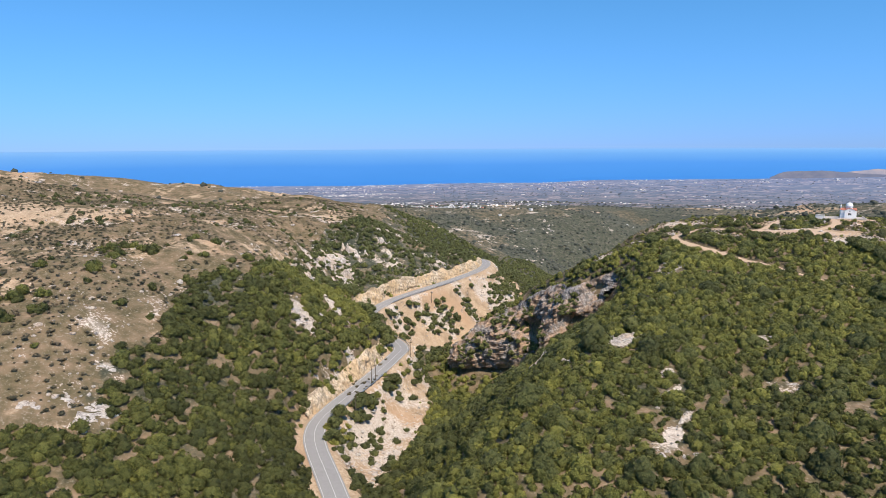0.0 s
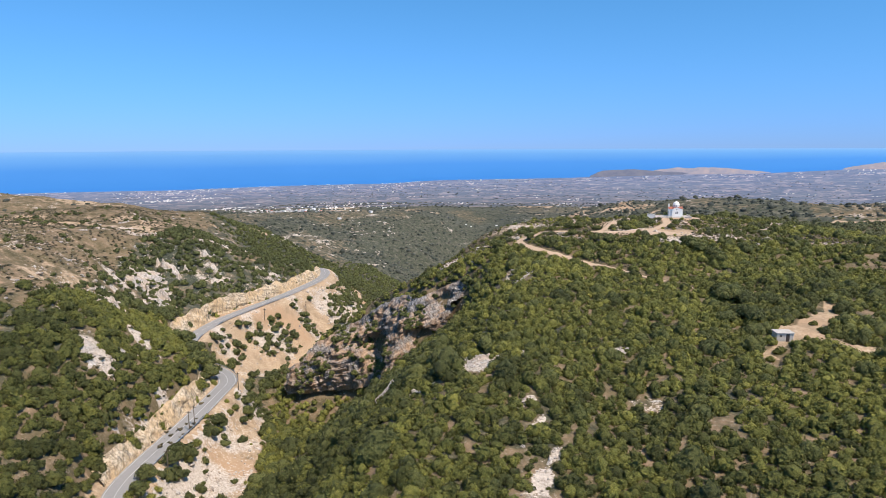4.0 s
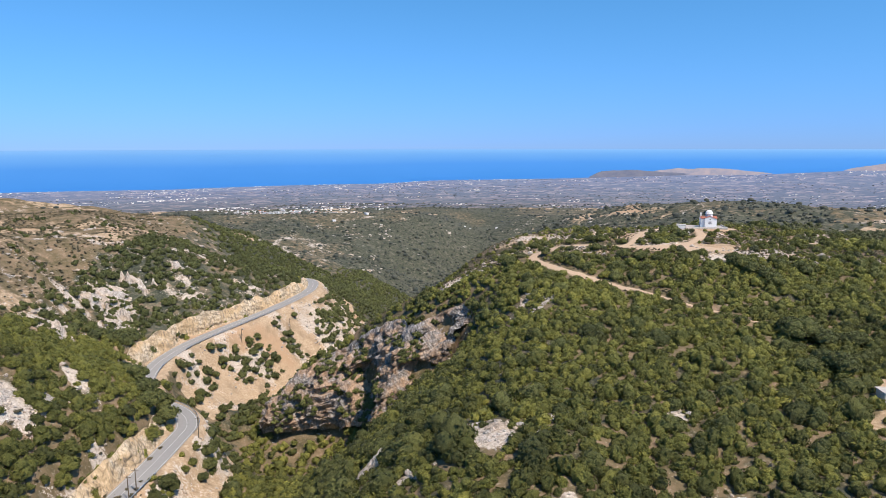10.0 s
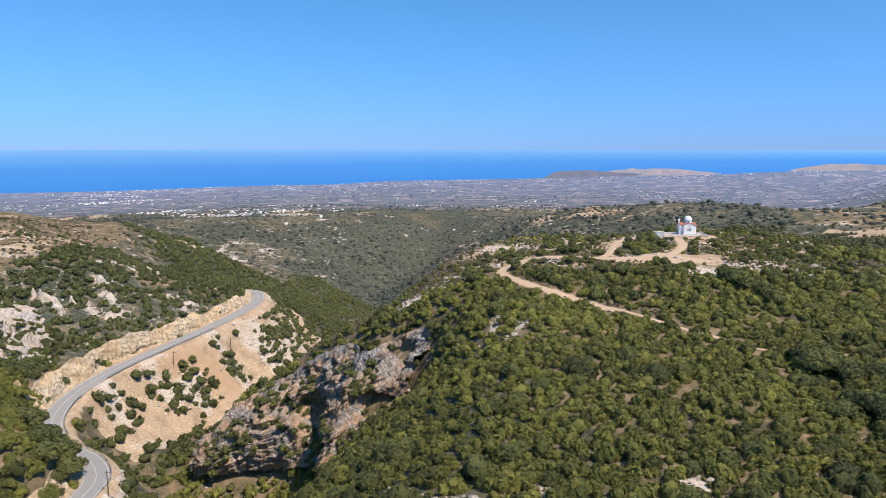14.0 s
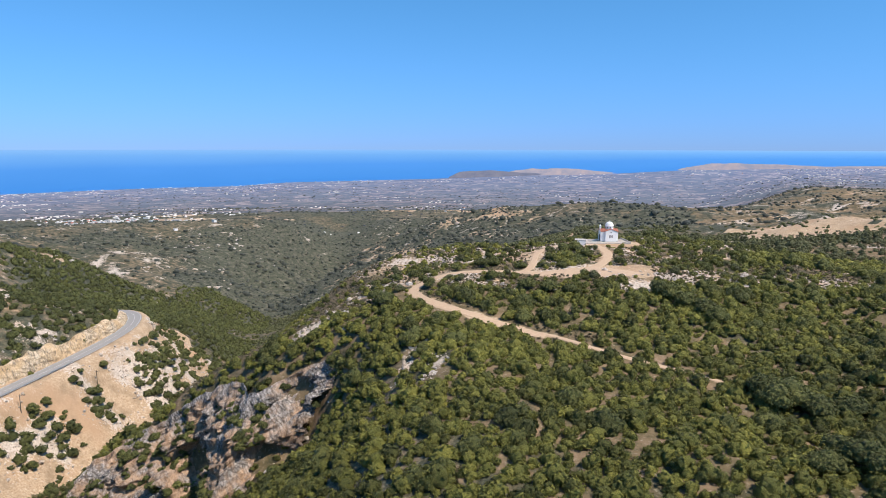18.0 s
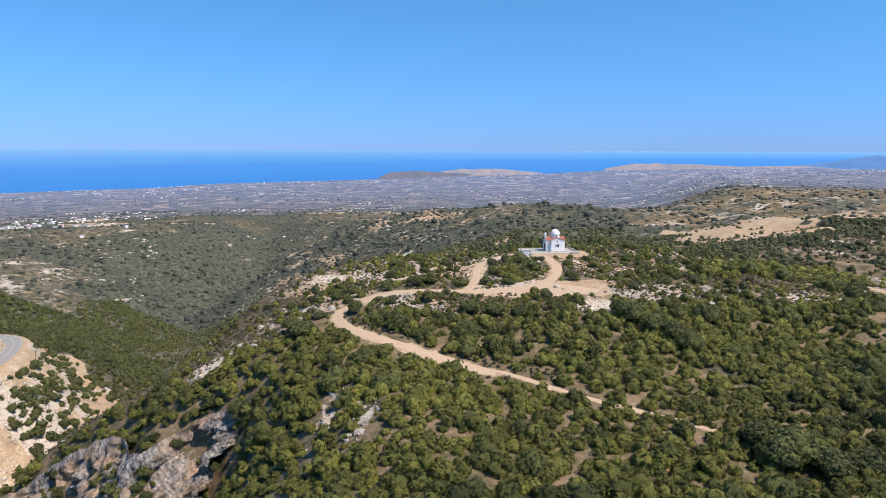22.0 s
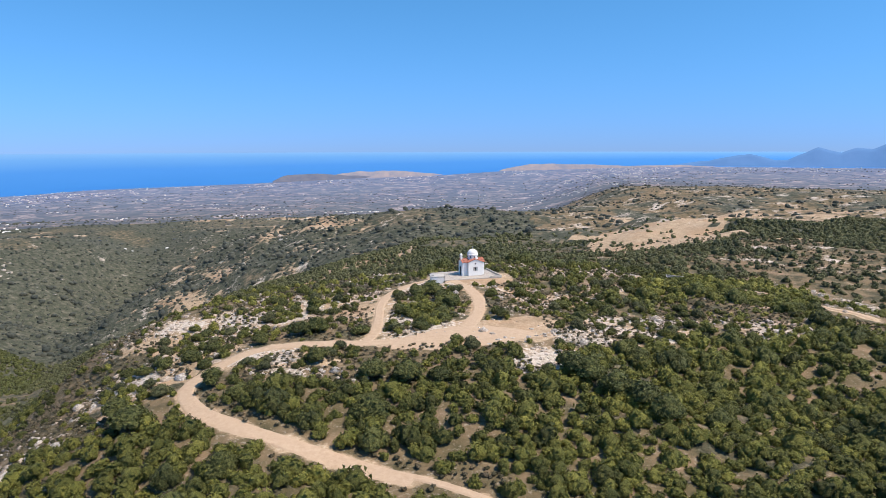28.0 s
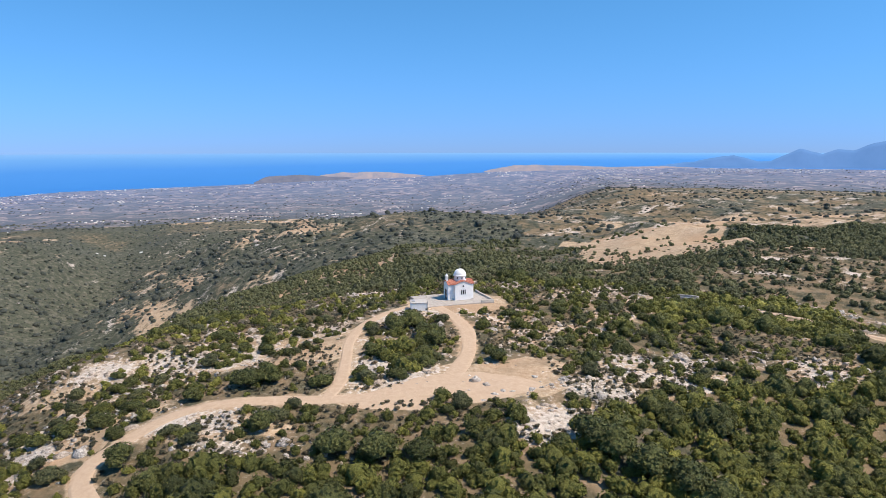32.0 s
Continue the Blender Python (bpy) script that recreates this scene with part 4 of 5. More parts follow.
# ---- chapel ----
def build_chapel():
    m = pose(0, 0, 0.75, 0, 0, 19)
    ch = thing("chapel", "small whitewashed domed chapel with a red tiled roof", "chapel", m=m)
    hw, hl, arm, h, peak = 1.75, 3.4, 2.15, 4.0, 4.85
    part("nave_wall", prism(bmesh.new(), [(-hw, 0), (hw, 0), (hw, h), (0, peak), (-hw, h)], -hl, hl), MAT_WHITE, ch).matrix_basis = pose(-0.35, 0, 0, 0, 0, 90)
    part("transept_wall", prism(bmesh.new(), [(-arm, 0), (arm, 0), (arm, h + 0.1), (0, peak + 0.1), (-arm, h + 0.1)], -2.6, 2.6), MAT_WHITE, ch)
    for span, half, rz, zz in ((hw, hl, 90, 0.0), (arm, 2.6, 0, 0.1)):
        for s in (-1, 1):
            run, rise = span + 0.22, (peak - h) / span
            bm = prism(bmesh.new(), [(0, peak + 0.04), (s * run, peak + 0.04 - run * rise), (s * run, peak + 0.16 - run * rise), (0, peak + 0.18)], -half - 0.18, half + 0.18)
            roof = part("roof", bm, MAT_TILE, ch, "red clay tiled roof slope")
            roof.matrix_basis = pose(-0.35 if rz else 0, 0, zz, 0, 0, rz)
            rows = int((half * 2 + 0.3) / 0.3)
            bm = bmesh.new()
            for k in range(rows):
                y = -half - 0.1 + k * 0.3
                g = bmesh.ops.create_cone(bm, cap_ends=True, segments=6, radius1=0.085, radius2=0.085, depth=math.hypot(run, run * rise) - 0.05,
                                          matrix=Matrix.Translation((s * run / 2, y, peak + 0.17 - run * rise / 2)) @ Matrix.Rotation(s * (math.pi / 2 + math.atan(rise)), 4, "Y"))
            part("tile_row", bm, MAT_TILE, roof).matrix_basis = Matrix.Identity(4)
    drum = part("drum", cone(bmesh.new(), 1.55, 1.55, 3.9, 6.0, 32), MAT_WHITE, ch)
    part("cornice", cone(bmesh.new(), 1.66, 1.66, 5.95, 6.1, 32), MAT_WHITE, drum)
    for k in range(8):
        w = part("drum_window", box_bm(-0.13, 0.13, -0.05, 0.05, 5.25, 5.75), MAT_GLASS, drum)
        w.matrix_basis = pose(0, 0, 0, 0, 0, k * 45) @ pose(0, -1.53, 0)
    bm = bmesh.new()
    bmesh.ops.create_uvsphere(bm, u_segments=32, v_segments=16, radius=1.6, matrix=Matrix.Translation((0, 0, 6.08)))
    bmesh.ops.bisect_plane(bm, geom=bm.verts[:] + bm.edges[:] + bm.faces[:], plane_co=(0, 0, 6.08), plane_no=(0, 0, -1), clear_outer=True)
    for f in bm.faces:
        f.smooth = True
    dome = part("dome", bm, MAT_WHITE, ch, "whitewashed hemispherical dome")
    cross = part("cross", box(box_bm(-0.03, 0.03, -0.03, 0.03, 7.6, 8.35), -0.22, 0.22, -0.03, 0.03, 8.0, 8.07), MAT_STEEL, dome)
    # bell turret over the door
    bell = part("bell_turret", box(box(box_bm(-3.85, -3.35, -0.55, -0.3, 4.6, 6.0), -3.85, -3.35, 0.3, 0.55, 4.6, 6.0), -3.88, -3.32, -0.6, 0.6, 5.9, 6.15), MAT_WHITE, ch, "white arched bell turret")
    part("cap", cone(bmesh.new(), 0.42, 0.05, 6.15, 6.6, 12, -3.6), MAT_WHITE, bell)
    part("bell", cone(bmesh.new(), 0.2, 0.1, 5.2, 5.55, 12, -3.6), MAT_STEEL, bell)
    # west door and the three-light window
    door = part("door", box_bm(-3.84, -3.72, -0.5, 0.5, 0.15, 2.25, bevel=0.02), MAT_DARK, ch, "dark wooden arched door")
    part("door_arch", cone(bmesh.new(), 0.5, 0.5, 0, 0.14, 20), MAT_DARK, door).matrix_basis = pose(-3.84, 0, 2.25, 0, 90, 0)
    part("door_step", box_bm(-4.6, -3.75, -1.0, 1.0, 0.0, 0.16, bevel=0.02), MAT_PAVE, ch)
    for s in (-1, 1):
        for k in (-1, 0, 1):
            x = k * 0.46
            w = part("window", box_bm(x - 0.15, x + 0.15, s * 2.6 - 0.03, s * 2.6 + 0.03, 1.55, 2.7), MAT_GLASS, ch, "narrow dark window light")
            part("frame", box(box_bm(x - 0.19, x - 0.15, s * 2.62 - 0.04, s * 2.62 + 0.04, 1.5, 2.75), x + 0.15, x + 0.19, s * 2.62 - 0.04, s * 2.62 + 0.04, 1.5, 2.75), MAT_WHITE, w)
        part("oculus", cone(bmesh.new(), 0.24, 0.24, -0.04, 0.04, 20), MAT_GLASS, ch).matrix_basis = pose(0, s * 2.61, 3.65, 90, 0, 0)
    part("plinth", box(box_bm(-3.95, 3.2, -1.9, 1.9, -0.4, 0.12), -2.4, 2.4, -2.75, 2.75, -0.4, 0.10), MAT_PAVE, ch)


def build_terrace():
    t = thing("terrace", "pale concrete terrace with a low parapet beside the chapel", "terrace", m=pose(0, 0, 0, 0, 0, 19))
    part("paving", box_bm(-11.5, 6.8, -6.4, 6.0, -1.6, 0.74, bevel=0.03), MAT_PAVE, t)
    for x0 in np.arange(-11.4, 6.7, 1.9):
        for y0 in np.arange(-6.3, 5.9, 1.9):
            part("slab", box_bm(x0 + 0.02, min(x0 + 1.88, 6.75), y0 + 0.02, min(y0 + 1.88, 5.95), 0.74, 0.765 + 0.012 * random.random()), MAT_PAVE, t)
    part("parapet", box_bm(3.4, 6.8, -6.42, -6.1, 0.7, 1.3, bevel=0.03), MAT_CONCRETE, t)
    part("parapet", box_bm(6.5, 6.82, -6.1, 6.0, 0.7, 1.3, bevel=0.03), MAT_CONCRETE, t)
    for k, x0 in enumerate(np.arange(-11.4, 6.6, 0.9)):
        part("stone", box_bm(x0, x0 + 0.86, -6.62, -6.38, -1.2, 0.1 + 0.25 * random.random(), bevel=0.05), MAT_STONE, t)
    part("step", box_bm(-6.0, -4.2, -7.0, -6.4, -1.0, 0.45, bevel=0.02), MAT_PAVE, t)


def build_tank():
    t = thing("water_tank", "whitewashed square water tank below the terrace", "water tank", m=pose(-10.2, -10.6, -0.2, 0, 0, 8))
    part("wall", box_bm(-1.9, 1.9, -1.8, 1.8, -2.2, 2.5, bevel=0.03), MAT_WHITE, t)
    part("roof_slab", box_bm(-2.0, 2.0, -1.9, 1.9, 2.5, 2.68, bevel=0.03), MAT_CONCRETE, t)
    part("hatch", box_bm(-1.6, -0.8, -0.4, 0.4, 2.68, 2.85, bevel=0.02), MAT_STEEL, t)
    part("pipe", cone(bmesh.new(), 0.06, 0.06, -2.0, 3.2, 8, 2.0, -1.9), MAT_STEEL, t)


def build_shed():
    z = float(height(54.5, -162.5))
    s = thing("shed", "small weathered concrete shed with a flat roof", "shed", m=pose(55.2, -160.8, z, 0, 0, 24))
    part("wall", box_bm(-2.1, 2.1, -1.6, 1.6, -0.6, 2.1, bevel=0.04), MAT_CONCRETE, s)
    part("roof_slab", box_bm(-2.35, 2.35, -1.85, 1.85, 2.1, 2.3, bevel=0.03), MAT_CONCRETE, s)
    part("door", box_bm(0.2, 1.1, -1.64, -1.58, -0.1, 1.9, bevel=0.01), MAT_DARK, s)
    part("vent", box_bm(-1.4, -0.8, -1.64, -1.58, 1.2, 1.6), MAT_DARK, s)


def build_cistern():
    z = float(height(69.5, 27.5))
    s = thing("cistern", "low open stone cistern beside a dirt track", "cistern", m=pose(69.0, 28.5, z, 0, 0, -30))
    for a in ((-3, 3, -2, -1.6), (-3, 3, 1.6, 2), (-3, -2.6, -1.6, 1.6), (2.6, 3, -1.6, 1.6)):
        part("wall", box_bm(*a, -0.6, 1.0, bevel=0.04), MAT_CONCRETE, s)
    part("floor", box_bm(-2.6, 2.6, -1.6, 1.6, -0.6, 0.1), MAT_DARK, s)


build_chapel()
build_terrace()
build_tank()
build_shed()
build_cistern()


# ---- plants ----
ICO_V = np.array([(0, 0, -1), (0.724, -0.526, -0.447), (-0.276, -0.851, -0.447), (-0.894, 0, -0.447), (-0.276, 0.851, -0.447), (0.724, 0.526, -0.447),
                  (0.276, -0.851, 0.447), (-0.724, -0.526, 0.447), (-0.724, 0.526, 0.447), (0.276, 0.851, 0.447), (0.894, 0, 0.447), (0, 0, 1)])
ICO_F = np.array([(0, 1, 2), (1, 0, 5), (0, 2, 3), (0, 3, 4), (0, 4, 5), (1, 5, 10), (2, 1, 6), (3, 2, 7), (4, 3, 8), (5, 4, 9), (1, 10, 6), (2, 6, 7), (3, 7, 8), (4, 8, 9), (5, 9, 10),
                  (6, 10, 11), (7, 6, 11), (8, 7, 11), (9, 8, 11), (10, 9, 11)])[:, ::-1]
ICO_F = ICO_F[:, ::-1]
UPPER = [k for k in range(20) if 0 not in ICO_F[k]]
rng = np.random.default_rng(7)


def bush_shape(lobes, leaves, flat=0.75, leaf=0.17, seed=0):
    """A crown of unit radius: dark lobes inside and leaf tufts over them. Vertices and triangles."""
    g = np.random.default_rng(seed)
    vs, fs, n = [], [], 0
    cen = []
    for k in range(lobes):
        a, rr = g.uniform(0, 2 * np.pi), (0.0 if k == 0 else g.uniform(0.35, 0.62))
        c = np.array([rr * np.cos(a), rr * np.sin(a), g.uniform(0.35, 0.75) * (1.1 - rr)]) * (1, 1, 1 / max(flat, 0.3) * 0.75)
        s = g.uniform(0.40, 0.60) if k else 0.62
        cen.append((c, s))
        v = ICO_V * s * 0.93 * (1 + g.normal(0, 0.13, (12, 1))) + c
        vs.append(v)
        fs.append(ICO_F[UPPER] + n)
        n += 12
    cs, ss = np.array([c for c, _ in cen]), np.array([s for _, s in cen])
    made = 0
    while made < leaves:
        k = g.integers(lobes)
        d = g.normal(size=3)
        d[2] = abs(d[2]) * 1.0 - 0.25
        d /= np.linalg.norm(d)
        p = cs[k] + d * ss[k] * g.uniform(0.93, 1.10)
        inside = (np.linalg.norm(p - cs, axis=1) < ss * 0.88)
        if inside.any() or p[2] < 0:
            continue
        nrm = d + g.normal(0, 0.5, 3)
        nrm /= np.linalg.norm(nrm)
        t = np.cross(nrm, g.normal(size=3))
        t /= np.linalg.norm(t)
        b = np.cross(nrm, t)
        w, h = leaf * g.uniform(0.7, 1.3), leaf * g.uniform(0.7, 1.3)
        vs.append(np.array([p - t * w - b * h * 0.7, p + t * w - b * h * 0.7, p + b * h * 1.1]) + nrm * g.normal(0, 0.02, (3, 1)))
        fs.append(np.array([(0, 1, 2)]) + n)
        n += 3
        made += 1
    v = np.concatenate(vs)
    v[:, 2] *= flat
    v[:, 2] = np.maximum(v[:, 2], -0.12)
    return v, np.concatenate(fs)


def scatter(name, label, category, mat, shapes, x, y, size, tone, sink=0.1, tall=None, z=None):
    """Joins many crowns into one sheet of growth."""
    z = height(x, y) if z is None else z
    vs, fs, ts, n = [], [], [], 0
    pick = rng.integers(0, len(shapes), len(x))
    turn = rng.uniform(0, 2 * np.pi, len(x))
    tall = np.ones(len(x)) if tall is None else tall
    for k in range(len(shapes)):
        m = np.flatnonzero(pick == k)
        if not len(m):
            continue
        v, f = shapes[k]
        c, s = np.cos(turn[m])[:, None], np.sin(turn[m])[:, None]
        px = (v[None, :, 0] * c - v[None, :, 1] * s) * size[m, None] + x[m, None]
        py = (v[None, :, 0] * s + v[None, :, 1] * c) * size[m, None] + y[m, None]
        pz = v[None, :, 2] * (size * tall)[m, None] + (z[m] - sink * size[m])[:, None]
        vs.append(np.stack([px, py, pz], -1).reshape(-1, 3))
        fs.append((f[None] + (np.arange(len(m)) * len(v))[:, None, None] + n).reshape(-1, 3))
        ts.append(np.repeat(tone[m], len(v)))
        n += len(m) * len(v)
    if not n:
        return
    ob = put(name, mesh_of(name, np.concatenate(vs), np.concatenate(fs), mat, False, np.concatenate(ts)))
    return tagged(ob, label, category, kind="stuff")


def seeds(x0, x1, y0, y1, gap):
    gx, gy = np.meshgrid(np.arange(x0, x1, gap), np.arange(y0, y1, gap))
    x, y = gx.ravel() + rng.uniform(-0.5, 0.5, gx.size) * gap, gy.ravel() + rng.uniform(-0.5, 0.5, gx.size) * gap
    return x, y


def in_view(x, y):
    """The country that the flight looks over."""
    a = np.degrees(np.arctan2(-(x + 20), y + 420))
    return (a > -48) & (a < 84)


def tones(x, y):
    # brightness by area is put into the leaf colour: front hill paler, south darker
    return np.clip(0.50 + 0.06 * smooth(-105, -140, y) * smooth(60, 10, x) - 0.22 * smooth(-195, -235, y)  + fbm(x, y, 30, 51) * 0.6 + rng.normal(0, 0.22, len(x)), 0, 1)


NEAR = [bush_shape(6, 112, 0.85, 0.115, 10 + k) for k in range(12)]
LOW = [bush_shape(3, 62, 0.95, 0.15, 130 + k) for k in range(12)]
TALL = [bush_shape(9, 220, 0.9, 0.085, 150 + k) for k in range(8)]
MID = [bush_shape(3, 26, 0.9, 0.19, 40 + k) for k in range(8)]
SOUTH = [bush_shape(2, 9, 0.85, 0.3, 60 + k) for k in range(8)]
FAR = [bush_shape(1, 0, 0.8, 0.3, 70 + k) for k in range(6)]
near_box = (-118, 125, -335, 45)

def near_ground(x, y):
    """The hillside that the flight passes nearest."""
    bed_x = np.interp(y, [p[1] for p in BED], [p[0] for p in BED])
    return (x > bed_x - 6) & ((y > -285) | (x < -45)) & (x < 102 + np.maximum(0, y + 164))


# tall dark crowns standing out of the lower scrub
x, y = seeds(*near_box, 5.2)
_, _, _, cover = zones(x, y)
glen = smooth(0, -24, x) * smooth(-165, -195, y)
copse = fbm(x, y, 34, 57, 3) + 0.3 * glen
keep = near_ground(x, y) & (cover > 0.6) & (rng.random(len(x)) < np.clip(0.30 + copse * 1.5, 0.04, 0.9)) & (off_line(x, y, FOOTPATH)[0] > 3.6)
x, y, glen = x[keep], y[keep], glen[keep]
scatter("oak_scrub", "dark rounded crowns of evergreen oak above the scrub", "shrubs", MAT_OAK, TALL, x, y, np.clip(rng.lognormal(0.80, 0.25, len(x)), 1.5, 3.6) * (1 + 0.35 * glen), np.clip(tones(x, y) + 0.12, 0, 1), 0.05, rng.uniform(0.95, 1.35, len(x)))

x, y = seeds(*near_box, 2.35)
_, _, _, cover = zones(x, y)
keep = near_ground(x, y) & (rng.random(len(x)) < cover)
x, y, cover = x[keep], y[keep], cover[keep]
size = np.where(cover < 0.6, rng.uniform(0.45, 1.5, len(x)), np.clip(rng.lognormal(0.52, 0.27, len(x)), 0.85, 2.9))
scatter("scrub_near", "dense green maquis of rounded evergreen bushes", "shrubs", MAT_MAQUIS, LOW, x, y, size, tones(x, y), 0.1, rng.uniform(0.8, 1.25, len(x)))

# bushes on the ledges of the cliff and along the top of the road cutting
cv = np.array([q.co[:] for q in CLIFF.data.vertices])
cv = cv[rng.random(len(cv)) < np.interp(cv[:, 2], [-70, -45, -25], [0.022, 0.045, 0.07])]
wv = np.array([q.co[:] for q in WALL.data.vertices])
cv = cv[(fbm(cv[:, 0] + cv[:, 1], cv[:, 2], 9, 83, 2) > 0.03)]
wv = wv[(rng.random(len(wv)) < 0.09) & (fbm(wv[:, 0], wv[:, 1], 7, 85, 2) > -0.05)]
cv = np.concatenate([cv, wv])
scatter("cliff_bushes", "dark bushes rooted in the ledges of the cliff", "shrubs", MAT_OAK, NEAR, cv[:, 0], cv[:, 1], rng.uniform(0.6, 1.9, len(cv)), rng.random(len(cv)), 0.3, None, cv[:, 2])
cut = np.array(along(strip_line(ROAD_LINE, 8.5), 1.5))
low = np.array(along(strip_line(ROAD_LINE, -7.5), 1.6))
cut = np.concatenate([cut, low[low[:, 1] < -175]])
cut = cut[(cut[:, 1] > -275) & (rng.random(len(cut)) < 0.8)]
cx, cy = cut[:, 0] + rng.normal(0, 1.6, len(cut)), cut[:, 1] + rng.normal(0, 1.6, len(cut))
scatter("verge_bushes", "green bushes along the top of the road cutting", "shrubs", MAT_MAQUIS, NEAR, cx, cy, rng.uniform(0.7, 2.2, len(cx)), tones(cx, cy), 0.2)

# grey-brown heath between the bushes on the open hilltop
for area, gap, nm, lo, hi in (((-125, 112, -108, 62), 1.3, "heath", 0.28, 0.85), ((-190, 200, 62, 250), 2.6, "heath_far", 0.5, 1.3)):
    x, y = seeds(*area, gap)
    b, r, d, cover = zones(x, y)
    keep = (cover < 0.8) & (cover > 0.05) & (rng.random(len(x)) < 0.85) & (fbm(x, y, 11, 77) > -0.16) & (x > np.interp(y, [-108, 250], [-125, -170]))
    x, y = x[keep], y[keep]
    scatter(nm, "low grey-brown heath on stony ground", "heath", MAT_HEATH, [bush_shape(1, 3, 0.6, 0.4, 90 + k) for k in range(7)], x, y, rng.uniform(lo, hi, len(x)), rng.random(len(x)), 0.1)

# low cushion scrub of the dry plateau
x, y = seeds(-430, -92, -335, 100, 3.1)
_, _, d, cover = zones(x, y)
keep = (d > 0.8) & (cover < 0.6) & in_view(x, y) & (fbm(x, y, 18, 79) > -0.22) & (x < np.interp(y, [-335, 100], [-90, -160]))
x, y = x[keep], y[keep]
scatter("cushion_scrub", "low olive-brown cushion scrub on the dry plateau", "heath", MAT_HEATH, [bush_shape(1, 8, 0.5, 0.3, 96 + k) for k in range(5)], x, y, rng.uniform(0.4, 1.5, len(x)), np.clip(fbm(x, y, 40, 81) + 0.4, 0, 1), 0.1)

# the wooded bank above the road
x, y = seeds(-205, -40, -390, -150, 2.6)
_, _, _, cover = zones(x, y)
keep = (rng.random(len(x)) < cover) & (x < np.interp(y, [-338, -284, -272, -262, -252, -225, -193, -160], [-60, -44, -72, -92, -104, -117, -132, -178])) & (in_view(x, y) | (y < -300))
x, y = x[keep], y[keep]
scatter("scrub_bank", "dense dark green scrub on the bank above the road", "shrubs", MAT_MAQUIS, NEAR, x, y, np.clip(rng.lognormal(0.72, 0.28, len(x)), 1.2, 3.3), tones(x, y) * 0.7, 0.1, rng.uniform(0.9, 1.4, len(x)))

# slopes across the gorge and the country round about
x, y = seeds(-430, 300, -440, 330, 3.6)
_, _, _, cover = zones(x, y)
bed_x = np.interp(y, [p[1] for p in BED], [p[0] for p in BED])
inside = (x > near_box[0]) & (x < near_box[1]) & (y > near_box[2]) & (y < near_box[3]) & (x > bed_x - 6) & ((y > -285) | (x < -45)) & (x < 102 + np.maximum(0, y + 164))
bank = (x > -205) & (y < -150) & (x < np.interp(y, [-338, -284, -272, -262, -252, -225, -193, -160], [-60, -44, -72, -92, -104, -117, -132, -178]))
keep = ~inside & ~bank & (rng.random(len(x)) < cover) & (in_view(x, y) | ((y < -250) & (x > -200)) | (x > 95))
x, y, cover = x[keep], y[keep], cover[keep]
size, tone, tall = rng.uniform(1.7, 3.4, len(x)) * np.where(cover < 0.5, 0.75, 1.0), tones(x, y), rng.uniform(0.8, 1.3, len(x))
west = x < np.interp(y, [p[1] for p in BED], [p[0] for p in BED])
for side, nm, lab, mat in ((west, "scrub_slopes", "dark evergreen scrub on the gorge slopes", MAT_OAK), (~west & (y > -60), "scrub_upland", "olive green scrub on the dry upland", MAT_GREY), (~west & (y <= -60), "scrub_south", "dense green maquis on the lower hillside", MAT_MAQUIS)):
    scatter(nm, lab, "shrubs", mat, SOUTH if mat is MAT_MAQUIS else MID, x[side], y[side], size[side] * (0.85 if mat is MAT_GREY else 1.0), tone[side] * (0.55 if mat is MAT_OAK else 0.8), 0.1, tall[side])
x, y = seeds(-1300, 1100, -200, 1500, 7.4)
_, _, _, cover = zones(x, y)
inside = (x > -430) & (x < 300) & (y > -340) & (y < 330)
keep = ~inside & (rng.random(len(x)) < cover * smooth(-0.9, -0.35, fbm(x, y, 160, 61)) * (0.2 + 0.8 * smooth(1450, 950, np.hypot(x - EYE0[0], y - EYE0[1])))) & in_view(x, y)
x, y = x[keep], y[keep]
scatter("woods_far", "hazy dark trees and scrub over the far country", "woodland", MAT_FARWOOD, FAR, x, y, np.clip(rng.lognormal(0.95, 0.5, len(x)), 1.0, 7), rng.random(len(x)) * 0.7, 0.1, rng.uniform(0.5, 0.95, len(x)))

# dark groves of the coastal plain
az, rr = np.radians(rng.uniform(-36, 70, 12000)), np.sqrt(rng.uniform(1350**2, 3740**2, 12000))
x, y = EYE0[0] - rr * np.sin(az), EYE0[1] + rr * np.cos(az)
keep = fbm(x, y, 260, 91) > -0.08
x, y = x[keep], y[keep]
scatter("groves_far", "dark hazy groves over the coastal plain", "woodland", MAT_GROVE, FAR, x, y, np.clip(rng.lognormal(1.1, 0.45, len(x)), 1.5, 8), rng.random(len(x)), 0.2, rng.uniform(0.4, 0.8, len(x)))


# ---- loose stone ----
def stone_shape(seed):
    g = np.random.default_rng(seed)
    v = ICO_V * (1 + g.normal(0, 0.22, (12, 1))) * np.array([g.uniform(0.8, 1.3), g.uniform(0.7, 1.1), g.uniform(0.45, 0.85)])
    return v, ICO_F


STONES = [stone_shape(200 + k) for k in range(12)]
x, y = seeds(-300, 125, -330, 50, 1.35)
b, r, d, cover = zones(x, y)
keep = (rng.random(len(x)) < np.clip(r - 0.12, 0, 1) * np.where(y > -110, 1.7, 1.1)) & (off_line(x, y, ROAD_LINE)[0] > 6)
for line in (TRACK, BRANCH_W, BRANCH_E):
    keep &= off_line(x, y, line)[0] > 2.6
keep &= np.hypot(x, y) > 15
x, y = x[keep], y[keep]
scatter("loose_stones", "broken white limestone on the slopes", "stones", MAT_STONE, STONES, x, y, np.clip(rng.lognormal(-0.95, 0.5, len(x)), 0.15, 1.4), rng.random(len(x)), 0.15)

